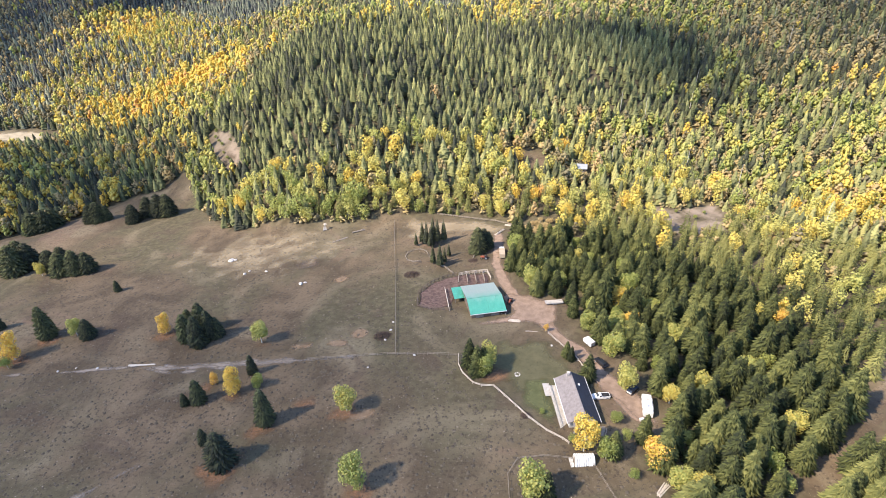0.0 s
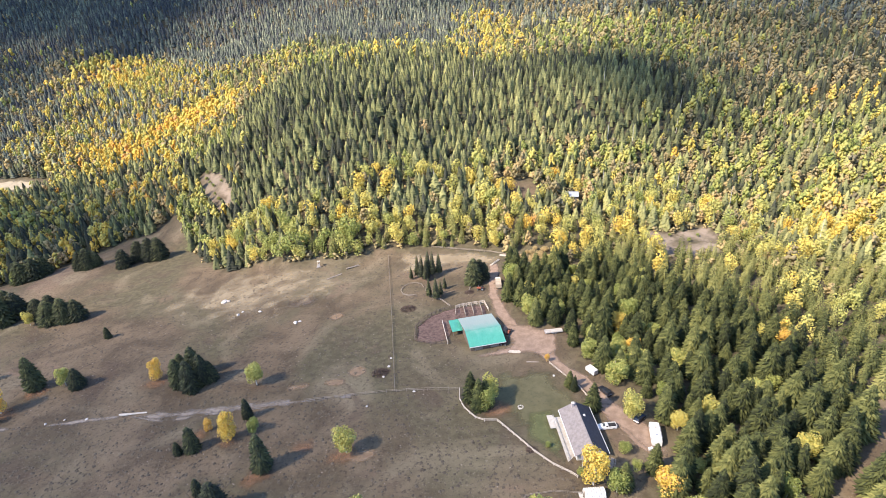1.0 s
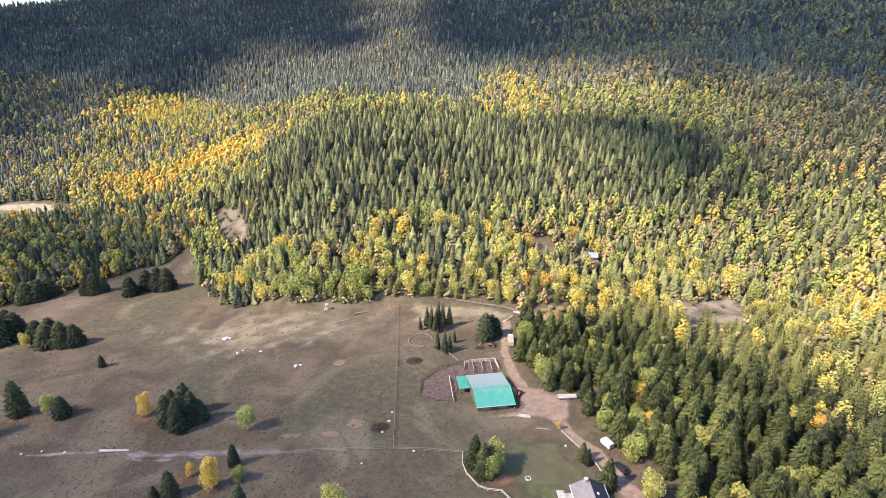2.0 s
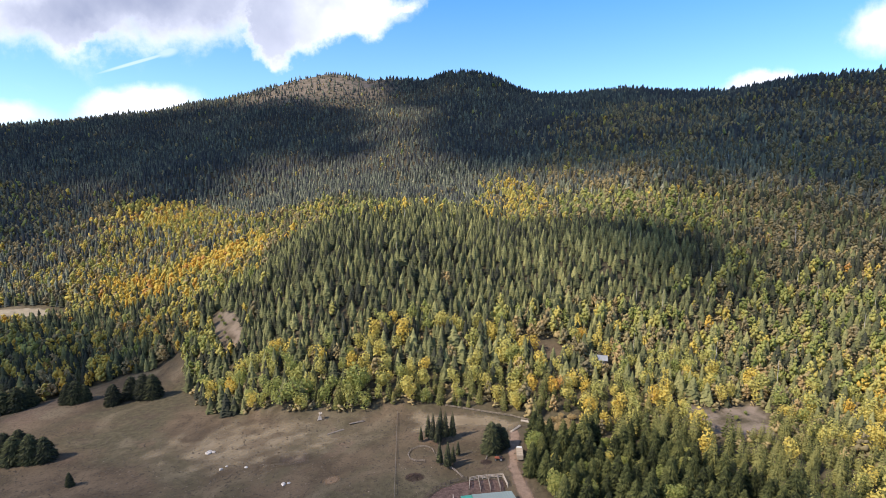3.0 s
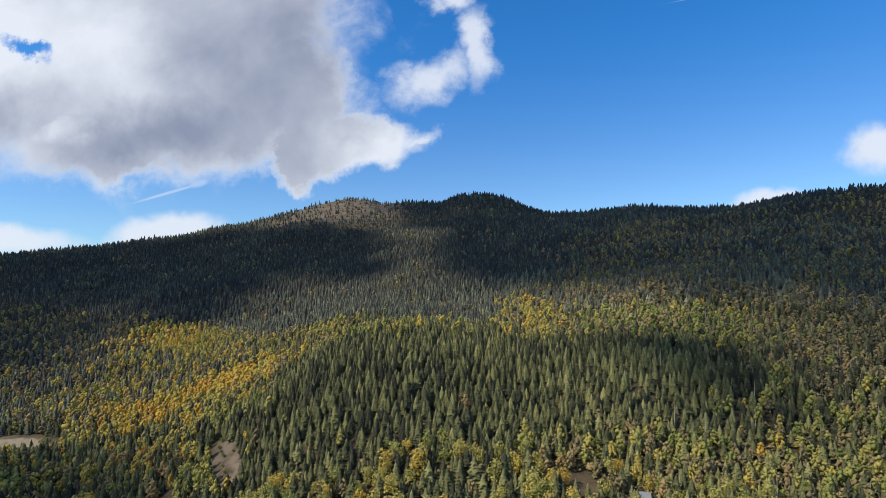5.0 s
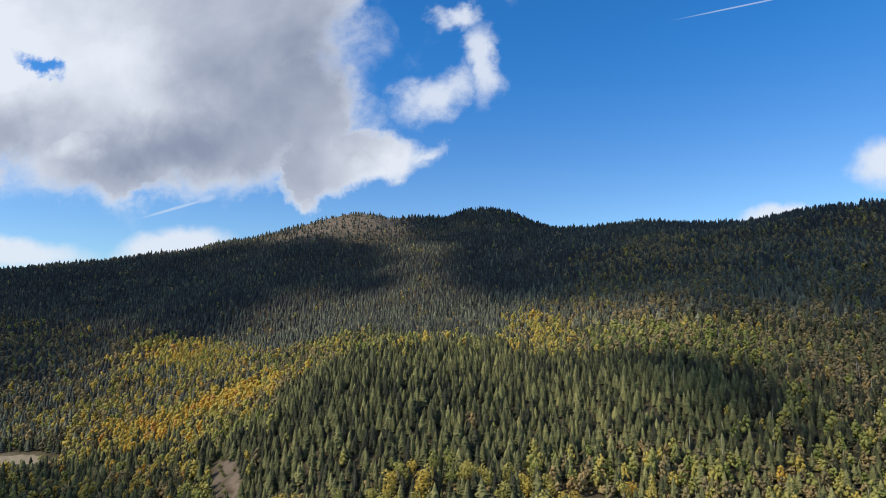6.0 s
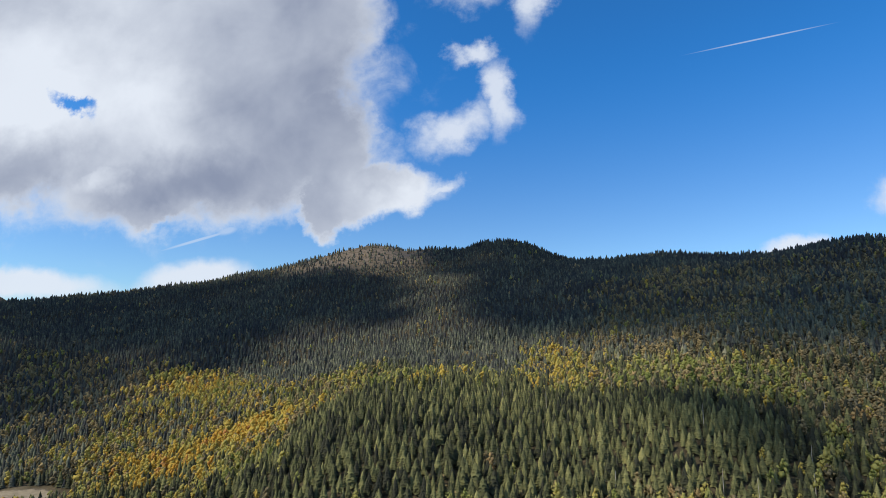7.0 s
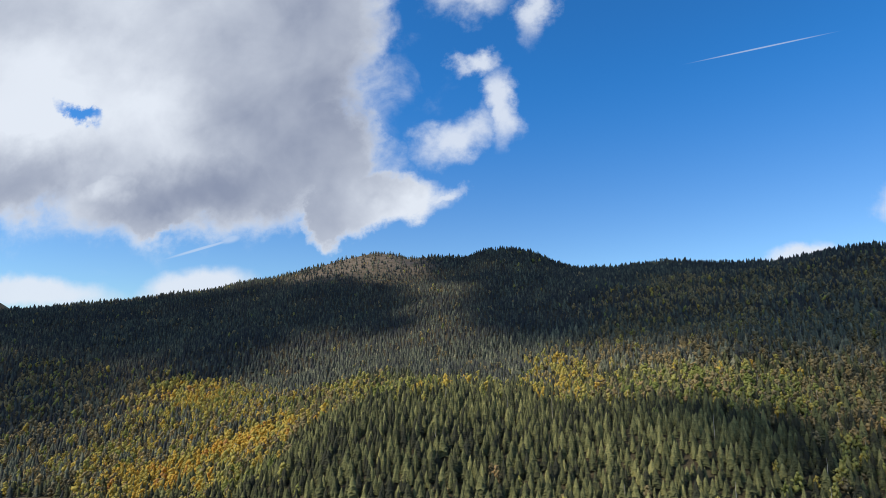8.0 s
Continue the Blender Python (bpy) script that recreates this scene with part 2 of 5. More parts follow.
def soft_patch(name, dark, pale, scale=0.5, cover=1.0, rag=0.9):
    """Trodden earth or short grass that fades raggedly into what lies round it."""
    def build(n):
        v = place(n)
        a, b = n.noise(v, scale, 5, 0.65), n.noise(v, scale * 7, 4, 0.7)
        col = n.mix(n.step(n.math("ADD", n.math("MULTIPLY", a, 0.6), n.math("MULTIPLY", b, 0.4)), 0.36, 0.64), dark, pale)
        at = n.t.nodes.new("ShaderNodeAttribute")
        at.attribute_name = "fade"
        f = n.math("ADD", at.outputs["Fac"], n.math("MULTIPLY", n.math("SUBTRACT", b, 0.5), rag))
        f = n.math("MULTIPLY", n.math("MULTIPLY", n.step(f, 0.1, 0.95), n.step(at.outputs["Fac"], 0.0, 0.25)), cover)
        tr, mx = n.t.nodes.new("ShaderNodeBsdfTransparent"), n.t.nodes.new("ShaderNodeMixShader")
        s = principled(n, col, 0.95, 0.0, b, 0.4, 0.15, 0.1)
        n.link(f, mx.inputs[0]), n.link(tr.outputs[0], mx.inputs[1]), n.link(s, mx.inputs[2])
        return mx.outputs[0]
    return material(name, build)


dirt_mat = soft_patch("packed_dirt", (0.16, 0.112, 0.08), (0.26, 0.185, 0.135))
mud_mat = soft_patch("reddish_pen_soil", (0.055, 0.036, 0.03), (0.15, 0.1, 0.083), 0.9)
scrape_mat = soft_patch("dark_scraped_earth", (0.06, 0.045, 0.035), (0.1, 0.076, 0.06))
lawn_mat = soft_patch("short_lawn", (0.075, 0.082, 0.036), (0.12, 0.122, 0.056), 0.4, 0.85)
litter_mat = soft_patch("fallen_rusty_leaves", (0.13, 0.075, 0.045), (0.24, 0.135, 0.075), 0.6, 0.75)
hay_mat = soft_patch("pale_cut_hay", (0.24, 0.2, 0.135), (0.36, 0.305, 0.21), 0.2, 0.95)
straw_mat = soft_patch("dead_straw_grass", (0.17, 0.115, 0.072), (0.26, 0.182, 0.115), 0.5, 0.8)
dull_lawn = soft_patch("thin_yard_grass", (0.08, 0.075, 0.04), (0.12, 0.108, 0.06), 0.4, 0.85)
# pale tone for painted sunlight on the pasture and tan ground behind the barn
sunlit_tan_mat = soft_patch("sunlit_tan_ground", (0.24, 0.188, 0.12), (0.32, 0.257, 0.167), 0.12, 0.7, 0.15)
pale_mat = soft_patch("pale_trampled_earth", (0.15, 0.12, 0.095), (0.27, 0.225, 0.18), 1.2)
teal_roof = plain("teal_metal_roofing", (0.055, 0.27, 0.19), 0.45, 0.0, 0.18, 0.6, 0.5)


def teal_grey_roof(n):
    """Teal roofing that turns grey towards the back of the roof."""
    v = objspace(n)
    s = n.t.nodes.new("ShaderNodeSeparateXYZ")
    n.link(v, s.inputs[0])
    a, b = n.noise(v, 0.5, 5), n.noise(v, 5.0, 3)
    f = n.step(n.math("ADD", s.outputs[1], n.math("MULTIPLY", n.math("SUBTRACT", a, 0.5), 7.0)), -6.5, 3.5)
    teal = n.mix(a, (0.045, 0.22, 0.155), (0.075, 0.32, 0.23))
    grey = n.mix(b, (0.19, 0.24, 0.205), (0.27, 0.31, 0.275))
    return principled(n, n.mix(f, teal, grey), 0.45, 0.0, b, 0.15, 0.01, 0.5)


barn_roof = material("teal_to_grey_roofing", teal_grey_roof)
shingle = plain("grey_shingles", (0.19, 0.165, 0.155), 0.85, 0.0, 0.18, 1.2)
white_paint = plain("white_paint", (0.6, 0.59, 0.56), 0.45, 0.0, 0.12, 1.5, 0.5)
cream_boards = plain("pale_deck_boards", (0.4, 0.36, 0.31), 0.75, 0.0, 0.15, 2.0)
# shade of the house's east slope, painted as a near-black roof colour
shaded_shingle = plain("shaded_roofing", (0.03, 0.031, 0.038), 0.6, 0.0, 0.2, 1.2)
siding = plain("cream_siding", (0.5, 0.46, 0.4), 0.7, 0.0, 0.15)
old_wood = plain("weathered_wood", (0.23, 0.19, 0.15), 0.9, 0.0, 0.3, 2.5)
pale_wood = plain("bleached_wood", (0.43, 0.37, 0.3), 0.85, 0.0, 0.25, 2.5)
barn_wood = plain("brown_barn_boards", (0.13, 0.095, 0.07), 0.9, 0.0, 0.3, 2.0)
glass = plain("dark_window_glass", (0.02, 0.025, 0.03), 0.08, 0.0, 0.05, 1.0, 0.6)
rubber = plain("black_rubber", (0.025, 0.025, 0.025), 0.85)
steel = plain("grey_steel", (0.4, 0.41, 0.42), 0.4, 0.7, 0.15)
black_paint = plain("black_car_paint", (0.015, 0.016, 0.02), 0.25, 0.0, 0.1, 1.0, 0.6)
rust_paint = plain("rusty_red_paint", (0.25, 0.075, 0.04), 0.7, 0.0, 0.35, 3.0)
tan_canvas = plain("tan_cargo_box", (0.36, 0.29, 0.21), 0.75, 0.0, 0.2)
stone_mat = plain("pale_fieldstone", (0.45, 0.41, 0.36), 0.9, 0.0, 0.3, 1.5)
tuft_mat = plain("dark_grass_tussock", (0.075, 0.06, 0.042), 0.95, 0.0, 0.4, 0.6)
clod_mat = plain("earthy_stones", (0.22, 0.18, 0.145), 0.95, 0.0, 0.35, 0.4)
twig_mat = plain("dead_branches", (0.07, 0.048, 0.036), 0.95, 0.0, 0.3, 3.0)
lamp_glass = plain("clear_headlight", (0.6, 0.6, 0.6), 0.15, 0.0, 0.05, 1.0, 0.6)
pale_roof = plain("pale_metal_roofing", (0.27, 0.28, 0.29), 0.4, 0.0, 0.12, 0.8, 0.5)
brick_mat = plain("grey_chimney_brick", (0.35, 0.31, 0.29), 0.9, 0.0, 0.2, 4.0)


def vapour(thin):
    """Cloud that lets a share of the sun through."""
    def build(n):
        d, tr = n.add("ShaderNodeBsdfDiffuse", Color=(0.85, 0.85, 0.85, 1)), n.t.nodes.new("ShaderNodeBsdfTransparent")
        mx = n.add("ShaderNodeMixShader", Fac=1 - thin)
        n.link(tr.outputs[0], mx.inputs[1]), n.link(d.outputs[0], mx.inputs[2])
        return mx.outputs[0]
    return material("cloud_vapour", build)


cloud_mat, thin_cloud, sheer_cloud = vapour(0.52), vapour(0.68), vapour(0.9)
snag_mat = plain("bleached_dead_trunk", (0.45, 0.41, 0.36), 0.9, 0.0, 0.2)



def veil(n):
    at = n.t.nodes.new("ShaderNodeAttribute")
    at.attribute_name = "fade"
    tr, d, mx = n.t.nodes.new("ShaderNodeBsdfTransparent"), n.t.nodes.new("ShaderNodeBsdfTranslucent"), n.t.nodes.new("ShaderNodeMixShader")
    f = n.math("MULTIPLY", at.outputs["Fac"], 0.62)
    n.link(f, mx.inputs[0]), n.link(tr.outputs[0], mx.inputs[1]), n.link(d.outputs[0], mx.inputs[2])
    return mx.outputs[0]


veil_mat = material("thin_sun_veil", veil)

# Land: gently tilted pasture, wooded hill, mountain ridge
def field_z(x, y):
    x, y = np.clip(x, -420, 220), np.clip(y, -120, 420)
    return 0.0546 * x - 0.0591 * y


def hashed(i, j, seed):
    v = np.sin(i * 127.1 + j * 311.7 + seed * 74.7) * 43758.5453
    return v - np.floor(v)


def vnoise(x, y, seed=0):
    i, j = np.floor(x), np.floor(y)
    u, v = x - i, y - j
    u, v = u * u * (3 - 2 * u), v * v * (3 - 2 * v)
    a, b, c, d = hashed(i, j, seed), hashed(i + 1, j, seed), hashed(i, j + 1, seed), hashed(i + 1, j + 1, seed)
    return (a * (1 - u) + b * u) * (1 - v) + (c * (1 - u) + d * u) * v


def fbm(x, y, size, octaves=4, seed=0):
    x, y = np.asarray(x, float) / size, np.asarray(y, float) / size
    total, amp = 0.0, 0.5
    for o in range(octaves):
        total = total + amp * (vnoise(x, y, seed + o * 3.1) - 0.5)
        x, y, amp = x * 2.03 + 5.2, y * 2.03 + 1.7, amp * 0.5
    return total


# heights of the land by bearing (degrees from ahead) and distance from the pasture's middle
BEARING = [-75, -60, -44, -38, -31.7, -25.8, -20.4, -15.8, -12.6, -8.6, -4, -0.7, 3.5, 5.8, 8.7, 13.7, 19, 24, 27.5, 31.8, 36, 45, 60, 80]
RISE = {
    250: [-36, -36, -34, -31, -28, -18, -8, 0, 2, 4, 5, 5, 4, 3, 2, 0, -2, -3, -3, -4, -4, -4, -4, -4],
    300: [-38, -38, -37, -35, -28, -12, 6, 20, 24, 26, 26, 24, 22, 20, 18, 16, 14, 10, 8, 4, 0, 0, 0, 0],
    350: [-38, -38, -37, -34, -24, -4, 18, 34, 39, 42, 42, 40, 38, 38, 39, 42, 44, 36, 32, 26, 18, 10, 6, 4],
    430: [-38, -38, -38, -36, -26, -6, 14, 34, 44, 52, 54, 52, 48, 46, 46, 46, 47, 46, 42, 38, 32, 24, 16, 12],
    560: [-36, -36, -38, -36, -28, -6, 16, 36, 46, 52, 54, 52, 52, 53, 55, 58, 62, 62, 60, 58, 54, 44, 34, 28],
    800: [-28, -26, -20, -12, 0, 18, 36, 52, 62, 72, 80, 84, 88, 90, 94, 102, 110, 116, 118, 116, 110, 92, 76, 62],
    1150: [0, 10, 22, 38, 60, 88, 110, 128, 138, 148, 156, 162, 166, 168, 170, 176, 186, 190, 190, 190, 186, 164, 140, 120],
}
SKY_BEARING = [-42.3, -38.5, -34.4, -30.7, -27.3, -25.3, -22.1, -19.4, -16.6, -14.2, -11.9, -10.1, -7.7, -5.6, -3.7, -2.2, -0.7, 1.5, 3.9, 5.7, 7.4, 9.8, 12.6, 15.4, 18.7, 21.3, 24.3, 27.6, 29.8, 31.6, 34.4, 37.4]
SKYLINE = [168, 184, 203, 221, 234, 253, 271, 295, 322, 341, 356, 350, 332, 340, 334, 325, 345, 350, 346, 324, 299, 281, 275, 280, 280, 271, 263, 258, 264, 269, 263, 263]
CREST = [2000, 2000, 1950, 1900, 1850, 1800, 1780, 1760, 1750, 1740, 1700, 1660, 1640, 1640, 1660, 1600, 1560, 1540, 1520, 1420, 1360, 1350, 1350, 1350]
CX, CY = -3.0, 40.0
AZ = np.arange(-180, 180.25, 0.5)
RADII = np.concatenate([np.array([0.05, 10.0, 20.0, 30.0, 40.0, 50.0]), np.arange(60, 420, 7.0), np.arange(420, 1000, 16.0), np.arange(1000, 2400, 30.0), np.arange(2400, 5200, 200.0)])


def polar_heights():
    a, r = np.meshgrid(AZ, RADII, indexing="ij")
    x, y = CX + r * np.sin(np.radians(a)), CY + r * np.cos(np.radians(a))
    keys = sorted(RISE)
    rows = [np.interp(AZ, BEARING, RISE[k]) for k in keys]
    crest = np.interp(AZ, BEARING, CREST)
    top = np.interp(AZ, SKY_BEARING, SKYLINE)
    z = field_z(x, y)
    for i in range(len(AZ)):
        edge = 190.0 + 24.0 * np.clip((14 - AZ[i]) / 6.0, 0, 1) + 106.0 * np.clip((-AZ[i] - 22) / 10.0, 0, 1) * (AZ[i] > -85)
        used = [(k, row[i]) for k, row in zip(keys, rows) if k > edge + 25]
        ks = [edge] + [k for k, _ in used] + [crest[i], crest[i] + 500, 5200]
        zs = [np.interp(edge, RADII, z[i])] + [h for _, h in used] + [top[i], top[i] - 130, top[i] - 260]
        side = np.clip((105 - abs(AZ[i])) / 25, 0, 1)
        hill = np.interp(RADII, ks, zs)
        z[i] = np.where(RADII > edge, z[i] * (1 - side) + hill * side, z[i])
    for _ in range(2):                                     # round the breaks off
        inner = z[:, 1:-1] * 0.5 + 0.25 * (z[:, :-2] + z[:, 2:])
        keep = np.abs(RADII[1:-1][None, :] - crest[:, None]) < 60
        z[:, 1:-1] = np.where(keep, z[:, 1:-1], inner)
        z[1:-1] = 0.5 * z[1:-1] + 0.25 * (z[:-2] + z[2:])
    z = z + 345 * np.clip((r - 2900) / 1200, 0, 1) * np.clip((-a - 37.5) / 7, 0, 1) * (a > -75)
    far = np.clip((r - 330) / 400, 0, 1) * np.clip(np.abs(r - crest[:, None]) / 250, 0.12, 1)
    z = z + fbm(x, y, 240, 4, 3) * 46 * far + fbm(x, y, 45, 3, 8) * 1.3
    z[-1] = z[0]
    return x, y, z


PX, PY, PZ = polar_heights()


def ground_z(x, y):
    x, y = np.asarray(x, float), np.asarray(y, float)
    r, a = np.hypot(x - CX, y - CY), np.degrees(np.arctan2(x - CX, y - CY))
    i = np.clip((a + 180) * 2, 0, 719.999)
    j = np.interp(r, RADII, np.arange(len(RADII)))
    i0, j0 = np.floor(i).astype(int), np.minimum(np.floor(j).astype(int), len(RADII) - 2)
    u, v = i - i0, j - j0
    return (PZ[i0, j0] * (1 - u) + PZ[i0 + 1, j0] * u) * (1 - v) + (PZ[i0, j0 + 1] * (1 - u) + PZ[i0 + 1, j0 + 1] * u) * v


def gz(x, y):
    return float(ground_z(x, y))


def inside(x, y, poly):
    """Which points lie in the polygon."""
    x, y = np.asarray(x, float), np.asarray(y, float)
    hit = np.zeros(x.shape, bool)
    for (ax, ay), (bx, by) in zip(poly, poly[1:] + poly[:1]):
        cross = (ay > y) != (by > y)
        hit ^= cross & (x < (bx - ax) * (y - ay) / ((by - ay) if by != ay else 1e-9) + ax)
    return hit


def rim_distance(x, y, poly):
    best = np.full(x.shape, 1e9)
    for (ax, ay), (bx, by) in zip(poly, poly[1:] + poly[:1]):
        dx, dy = bx - ax, by - ay
        t = np.clip(((x - ax) * dx + (y - ay) * dy) / (dx * dx + dy * dy + 1e-9), 0, 1)
        best = np.minimum(best, np.hypot(x - ax - t * dx, y - ay - t * dy))
    return best


PASTURE = [(-420, 300), (-257, 278), (-231, 289), (-208, 311), (-178, 324), (-167, 332), (-155, 309), (-129, 270), (-112, 254), (-78, 249), (-42, 249),
           (-25, 254), (14, 249), (37, 234), (32, 216), (28, 185), (31, 171), (40, 166), (46, 164), (46, 155), (43, 149), (47, 143), (52, 133), (54, 122), (58, 117), (60, 112), (59.5, 99), (54, 94),
           (48, 91), (50, 83), (54, 60), (60, -400), (-900, -400), (-900, 250)]
GLADES = [[(-425, 497), (-388, 508), (-355, 497), (-345, 478), (-355, 462), (-385, 455), (-425, 462)],
          [(97, 236), (113, 232), (133, 234), (131, 218), (125, 208), (105, 210), (100, 222)],
          [(132, 122), (121, 112), (109, 100), (101, 93), (86, 85), (78, 74), (84, 72), (92, 80), (106, 89), (114, 97), (128, 110), (140, 118)],
          [(33, 215), (37, 231), (50, 236), (58, 227), (49, 215), (40, 209)],
          [(-160, 356), (-154, 366), (-142, 352), (-128, 332), (-120, 316), (-126, 306), (-136, 318), (-148, 336)],
          [(71, 281), (81, 281), (81, 267), (73, 266)],
          [(43, 294), (60, 294), (58, 276), (46, 276)]]


def mesh_tris(name, verts, tris, mat, **attributes):
    me = bpy.data.meshes.new(name)
    v, f = np.asarray(verts, np.float32), np.asarray(tris, np.int32)
    me.vertices.add(len(v)), me.loops.add(f.size), me.polygons.add(len(f))
    me.vertices.foreach_set("co", v.ravel())
    me.loops.foreach_set("vertex_index", f.ravel())
    me.polygons.foreach_set("loop_start", np.arange(0, f.size, 3, dtype=np.int32))
    for key, values in attributes.items():
        at = me.attributes.new(key, "FLOAT", "POINT")
        at.data.foreach_set("value", np.asarray(values, np.float32))
    me.update(calc_edges=True)
    me.materials.append(mat)
    return me


def build_ground():
    na, nr = len(AZ), len(RADII)
    idx = np.arange(na * nr).reshape(na, nr)
    a, b, c, d = idx[:-1, :-1].ravel(), idx[1:, :-1].ravel(), idx[1:, 1:].ravel(), idx[:-1, 1:].ravel()
    tris = np.concatenate([np.stack([a, c, b], 1), np.stack([a, d, c], 1)])
    x, y, z = PX.ravel(), PY.ravel(), PZ.ravel()
    open_land = inside(x, y, PASTURE)
    for g in GLADES:
        open_land |= inside(x, y, g)
    scree = inside(x, y, GLADES[1]) * 0.8 + inside(x, y, GLADES[4]) * 0.5
    peak = np.clip(1.6 - np.hypot((x + 370) / 220, (y - 1650) / 150), 0, 1)
    me = mesh_tris("ground", np.stack([x, y, z], 1), tris, ground_mat, woods=1.0 - open_land, scree=np.maximum(scree * 1.0, peak * 0.6))
    me.polygons.foreach_set("use_smooth", np.ones(len(me.polygons), bool))
    tagged(new("ground", me), "dry grey-brown autumn pasture rising into wooded hills", "ground", kind="structure")


build_ground()

# Trees
rng = np.random.default_rng(7)


def tiers_template(tiers, points, spread, r):
    """A low conifer: ragged skirts of branches stacked to a spire, one unit high."""
    vs, fs = [], []
    for k in range(tiers):
        f = k / tiers
        base = 0.08 + 0.86 * f
        tip = min(1.0, base + 0.9 / tiers * 1.75)
        rad = spread * (1 - f) ** 0.62 * r.uniform(0.85, 1.15)
        o = len(vs)
        vs.append((0, 0, tip))
        turn = r.uniform(0, 6.28)
        for p in range(points * 2):
            ang = turn + math.pi * p / points + r.uniform(-0.12, 0.12)
            q = rad * (r.uniform(0.9, 1.15) if p % 2 == 0 else r.uniform(0.6, 0.8))
            drop = -0.02 if p % 2 == 0 else 0.025
            vs.append((math.cos(ang) * q, math.sin(ang) * q, base + drop))
        for p in range(points * 2):
            fs.append((o, o + 1 + p, o + 1 + (p + 1) % (points * 2)))
    return np.array(vs), np.array(fs)


def leaf_template(count, size, r, lobes=5, low=0.22, tall=1.15):
    """A broadleaf crown of loose leaf clumps in a few lobes, one unit high."""
    centres = [(0, 0, 0.62, 0.25)]
    for k in range(lobes):
        ang = 6.28 * k / lobes + r.uniform(-0.4, 0.4)
        h = r.uniform(low + 0.14, 0.82)
        centres.append((0.13 * math.cos(ang), 0.13 * math.sin(ang), h, r.uniform(0.13, 0.19)))
    vs, fs = [], []
    for k in range(count):
        cx, cy, cz, rad = centres[k % len(centres)]
        d = r.normal(size=3)
        d /= np.linalg.norm(d)
        p = np.array((cx, cy, cz)) + d * rad * r.uniform(0.72, 1.08) * np.array((0.9, 0.9, tall))
        n = d + r.normal(size=3) * 0.45
        n /= np.linalg.norm(n)
        t = np.cross(n, r.normal(size=3))
        t /= np.linalg.norm(t)
        b = np.cross(n, t)
        s = size * r.uniform(0.7, 1.3)
        o = len(vs)
        vs += [p + t * s, p + b * s * 0.8 + n * s * 0.3, p - t * s, p - b * s * 0.8 + n * s * 0.3]
        fs += [(o, o + 1, o + 2), (o, o + 2, o + 3)]
    return np.array(vs), np.array(fs)


def clump_template(clumps, size, sprays, r, spray=0.5):
    """A crown seen from afar: an upright heap of uneven foliage clumps with loose sprays at the rim."""
    vs, fs = [], []
    for k in range(clumps):
        f = (k + 0.5) / clumps
        ang, h = 2.4 * k + r.uniform(-0.4, 0.4), 0.2 + 0.7 * f + r.uniform(-0.05, 0.05)
        out = 0.19 * math.sin(math.pi * min(1, 0.2 + 0.8 * f)) ** 0.8 * r.uniform(0.45, 1.15)
        c, s = np.array((out * math.cos(ang), out * math.sin(ang), h)), size * r.uniform(0.7, 1.25) * (1.1 - 0.35 * f)
        o = len(vs)
        for d in ((1, 0, 0), (0, 1, 0), (-1, 0, 0), (0, -1, 0), (0, 0, 1), (0, 0, -1)):
            vs.append(c + (np.array(d) + r.normal(size=3) * 0.35) * s * np.array((1, 1, 1.2)))
        fs += [(o + a, o + b, o + 4) for a, b in ((0, 1), (1, 2), (2, 3), (3, 0))] + [(o + b, o + a, o + 5) for a, b in ((0, 1), (1, 2), (2, 3), (3, 0))]
    if sprays:
        v, f = leaf_template(sprays, size * spray, r, 6, 0.16)
        fs += [tuple(int(i) + len(vs) for i in t) for t in f]
        vs += list(v)
    return np.array(vs), np.array(fs)


def spruce_crown(r, whorls, per, spread, low, taper=0.8):
    """Boughs in whorls: each a drooping blade with two side fingers, one unit high."""
    vs, fs, ts = [], [], []
    for k in range(whorls):
        f = (k + r.uniform(0, 0.6)) / whorls
        z = low + (0.97 - low) * f
        reach = spread * ((1 - f) ** taper) * (0.75 + 0.25 * min(1, f * 8)) + 0.012
        n = max(4, int(per * (1 - 0.45 * f)))
        turn = r.uniform(0, 6.28)
        for b in range(n):
            a = turn + 6.28 * b / n + r.uniform(-0.25, 0.25)
            ln = reach * r.uniform(0.72, 1.18)
            droop = ln * r.uniform(0.15, 0.38)
            d, s = np.array((math.cos(a), math.sin(a), 0)), np.array((-math.sin(a), math.cos(a), 0))
            w = ln * r.uniform(0.09, 0.15)
            root, tip = np.array((0, 0, z + ln * 0.22)), d * ln + np.array((0, 0, z - droop))
            mid = d * ln * 0.55 + np.array((0, 0, z - droop * 0.25))
            o, t = len(vs), r.uniform(0.25, 0.6)
            near = d * ln * 0.3 + np.array((0, 0, z + ln * 0.06))
            vs += [root, mid + s * w, tip, mid - s * w, near, near + d * ln * 0.42 + s * ln * 0.42 - (0, 0, ln * 0.3), near + d * ln * 0.42 - s * ln * 0.42 - (0, 0, ln * 0.3), mid - (0, 0, ln * 0.36)]
            fs += [(o, o + 1, o + 3), (o + 1, o + 2, o + 3), (o + 4, o + 5, o + 1), (o + 4, o + 3, o + 6), (o + 4, o + 7, o + 2)]
            ts += [t] * 8
    o = len(vs)
    vs += [np.array((0.008, 0, 0.93)), np.array((-0.004, 0.007, 0.93)), np.array((-0.004, -0.007, 0.93)), np.array((0, 0, 1.0))]
    fs += [(o, o + 1, o + 3), (o + 1, o + 2, o + 3), (o + 2, o, o + 3)]
    return np.array(vs), np.array(fs), np.array(ts + [0.5] * 4)


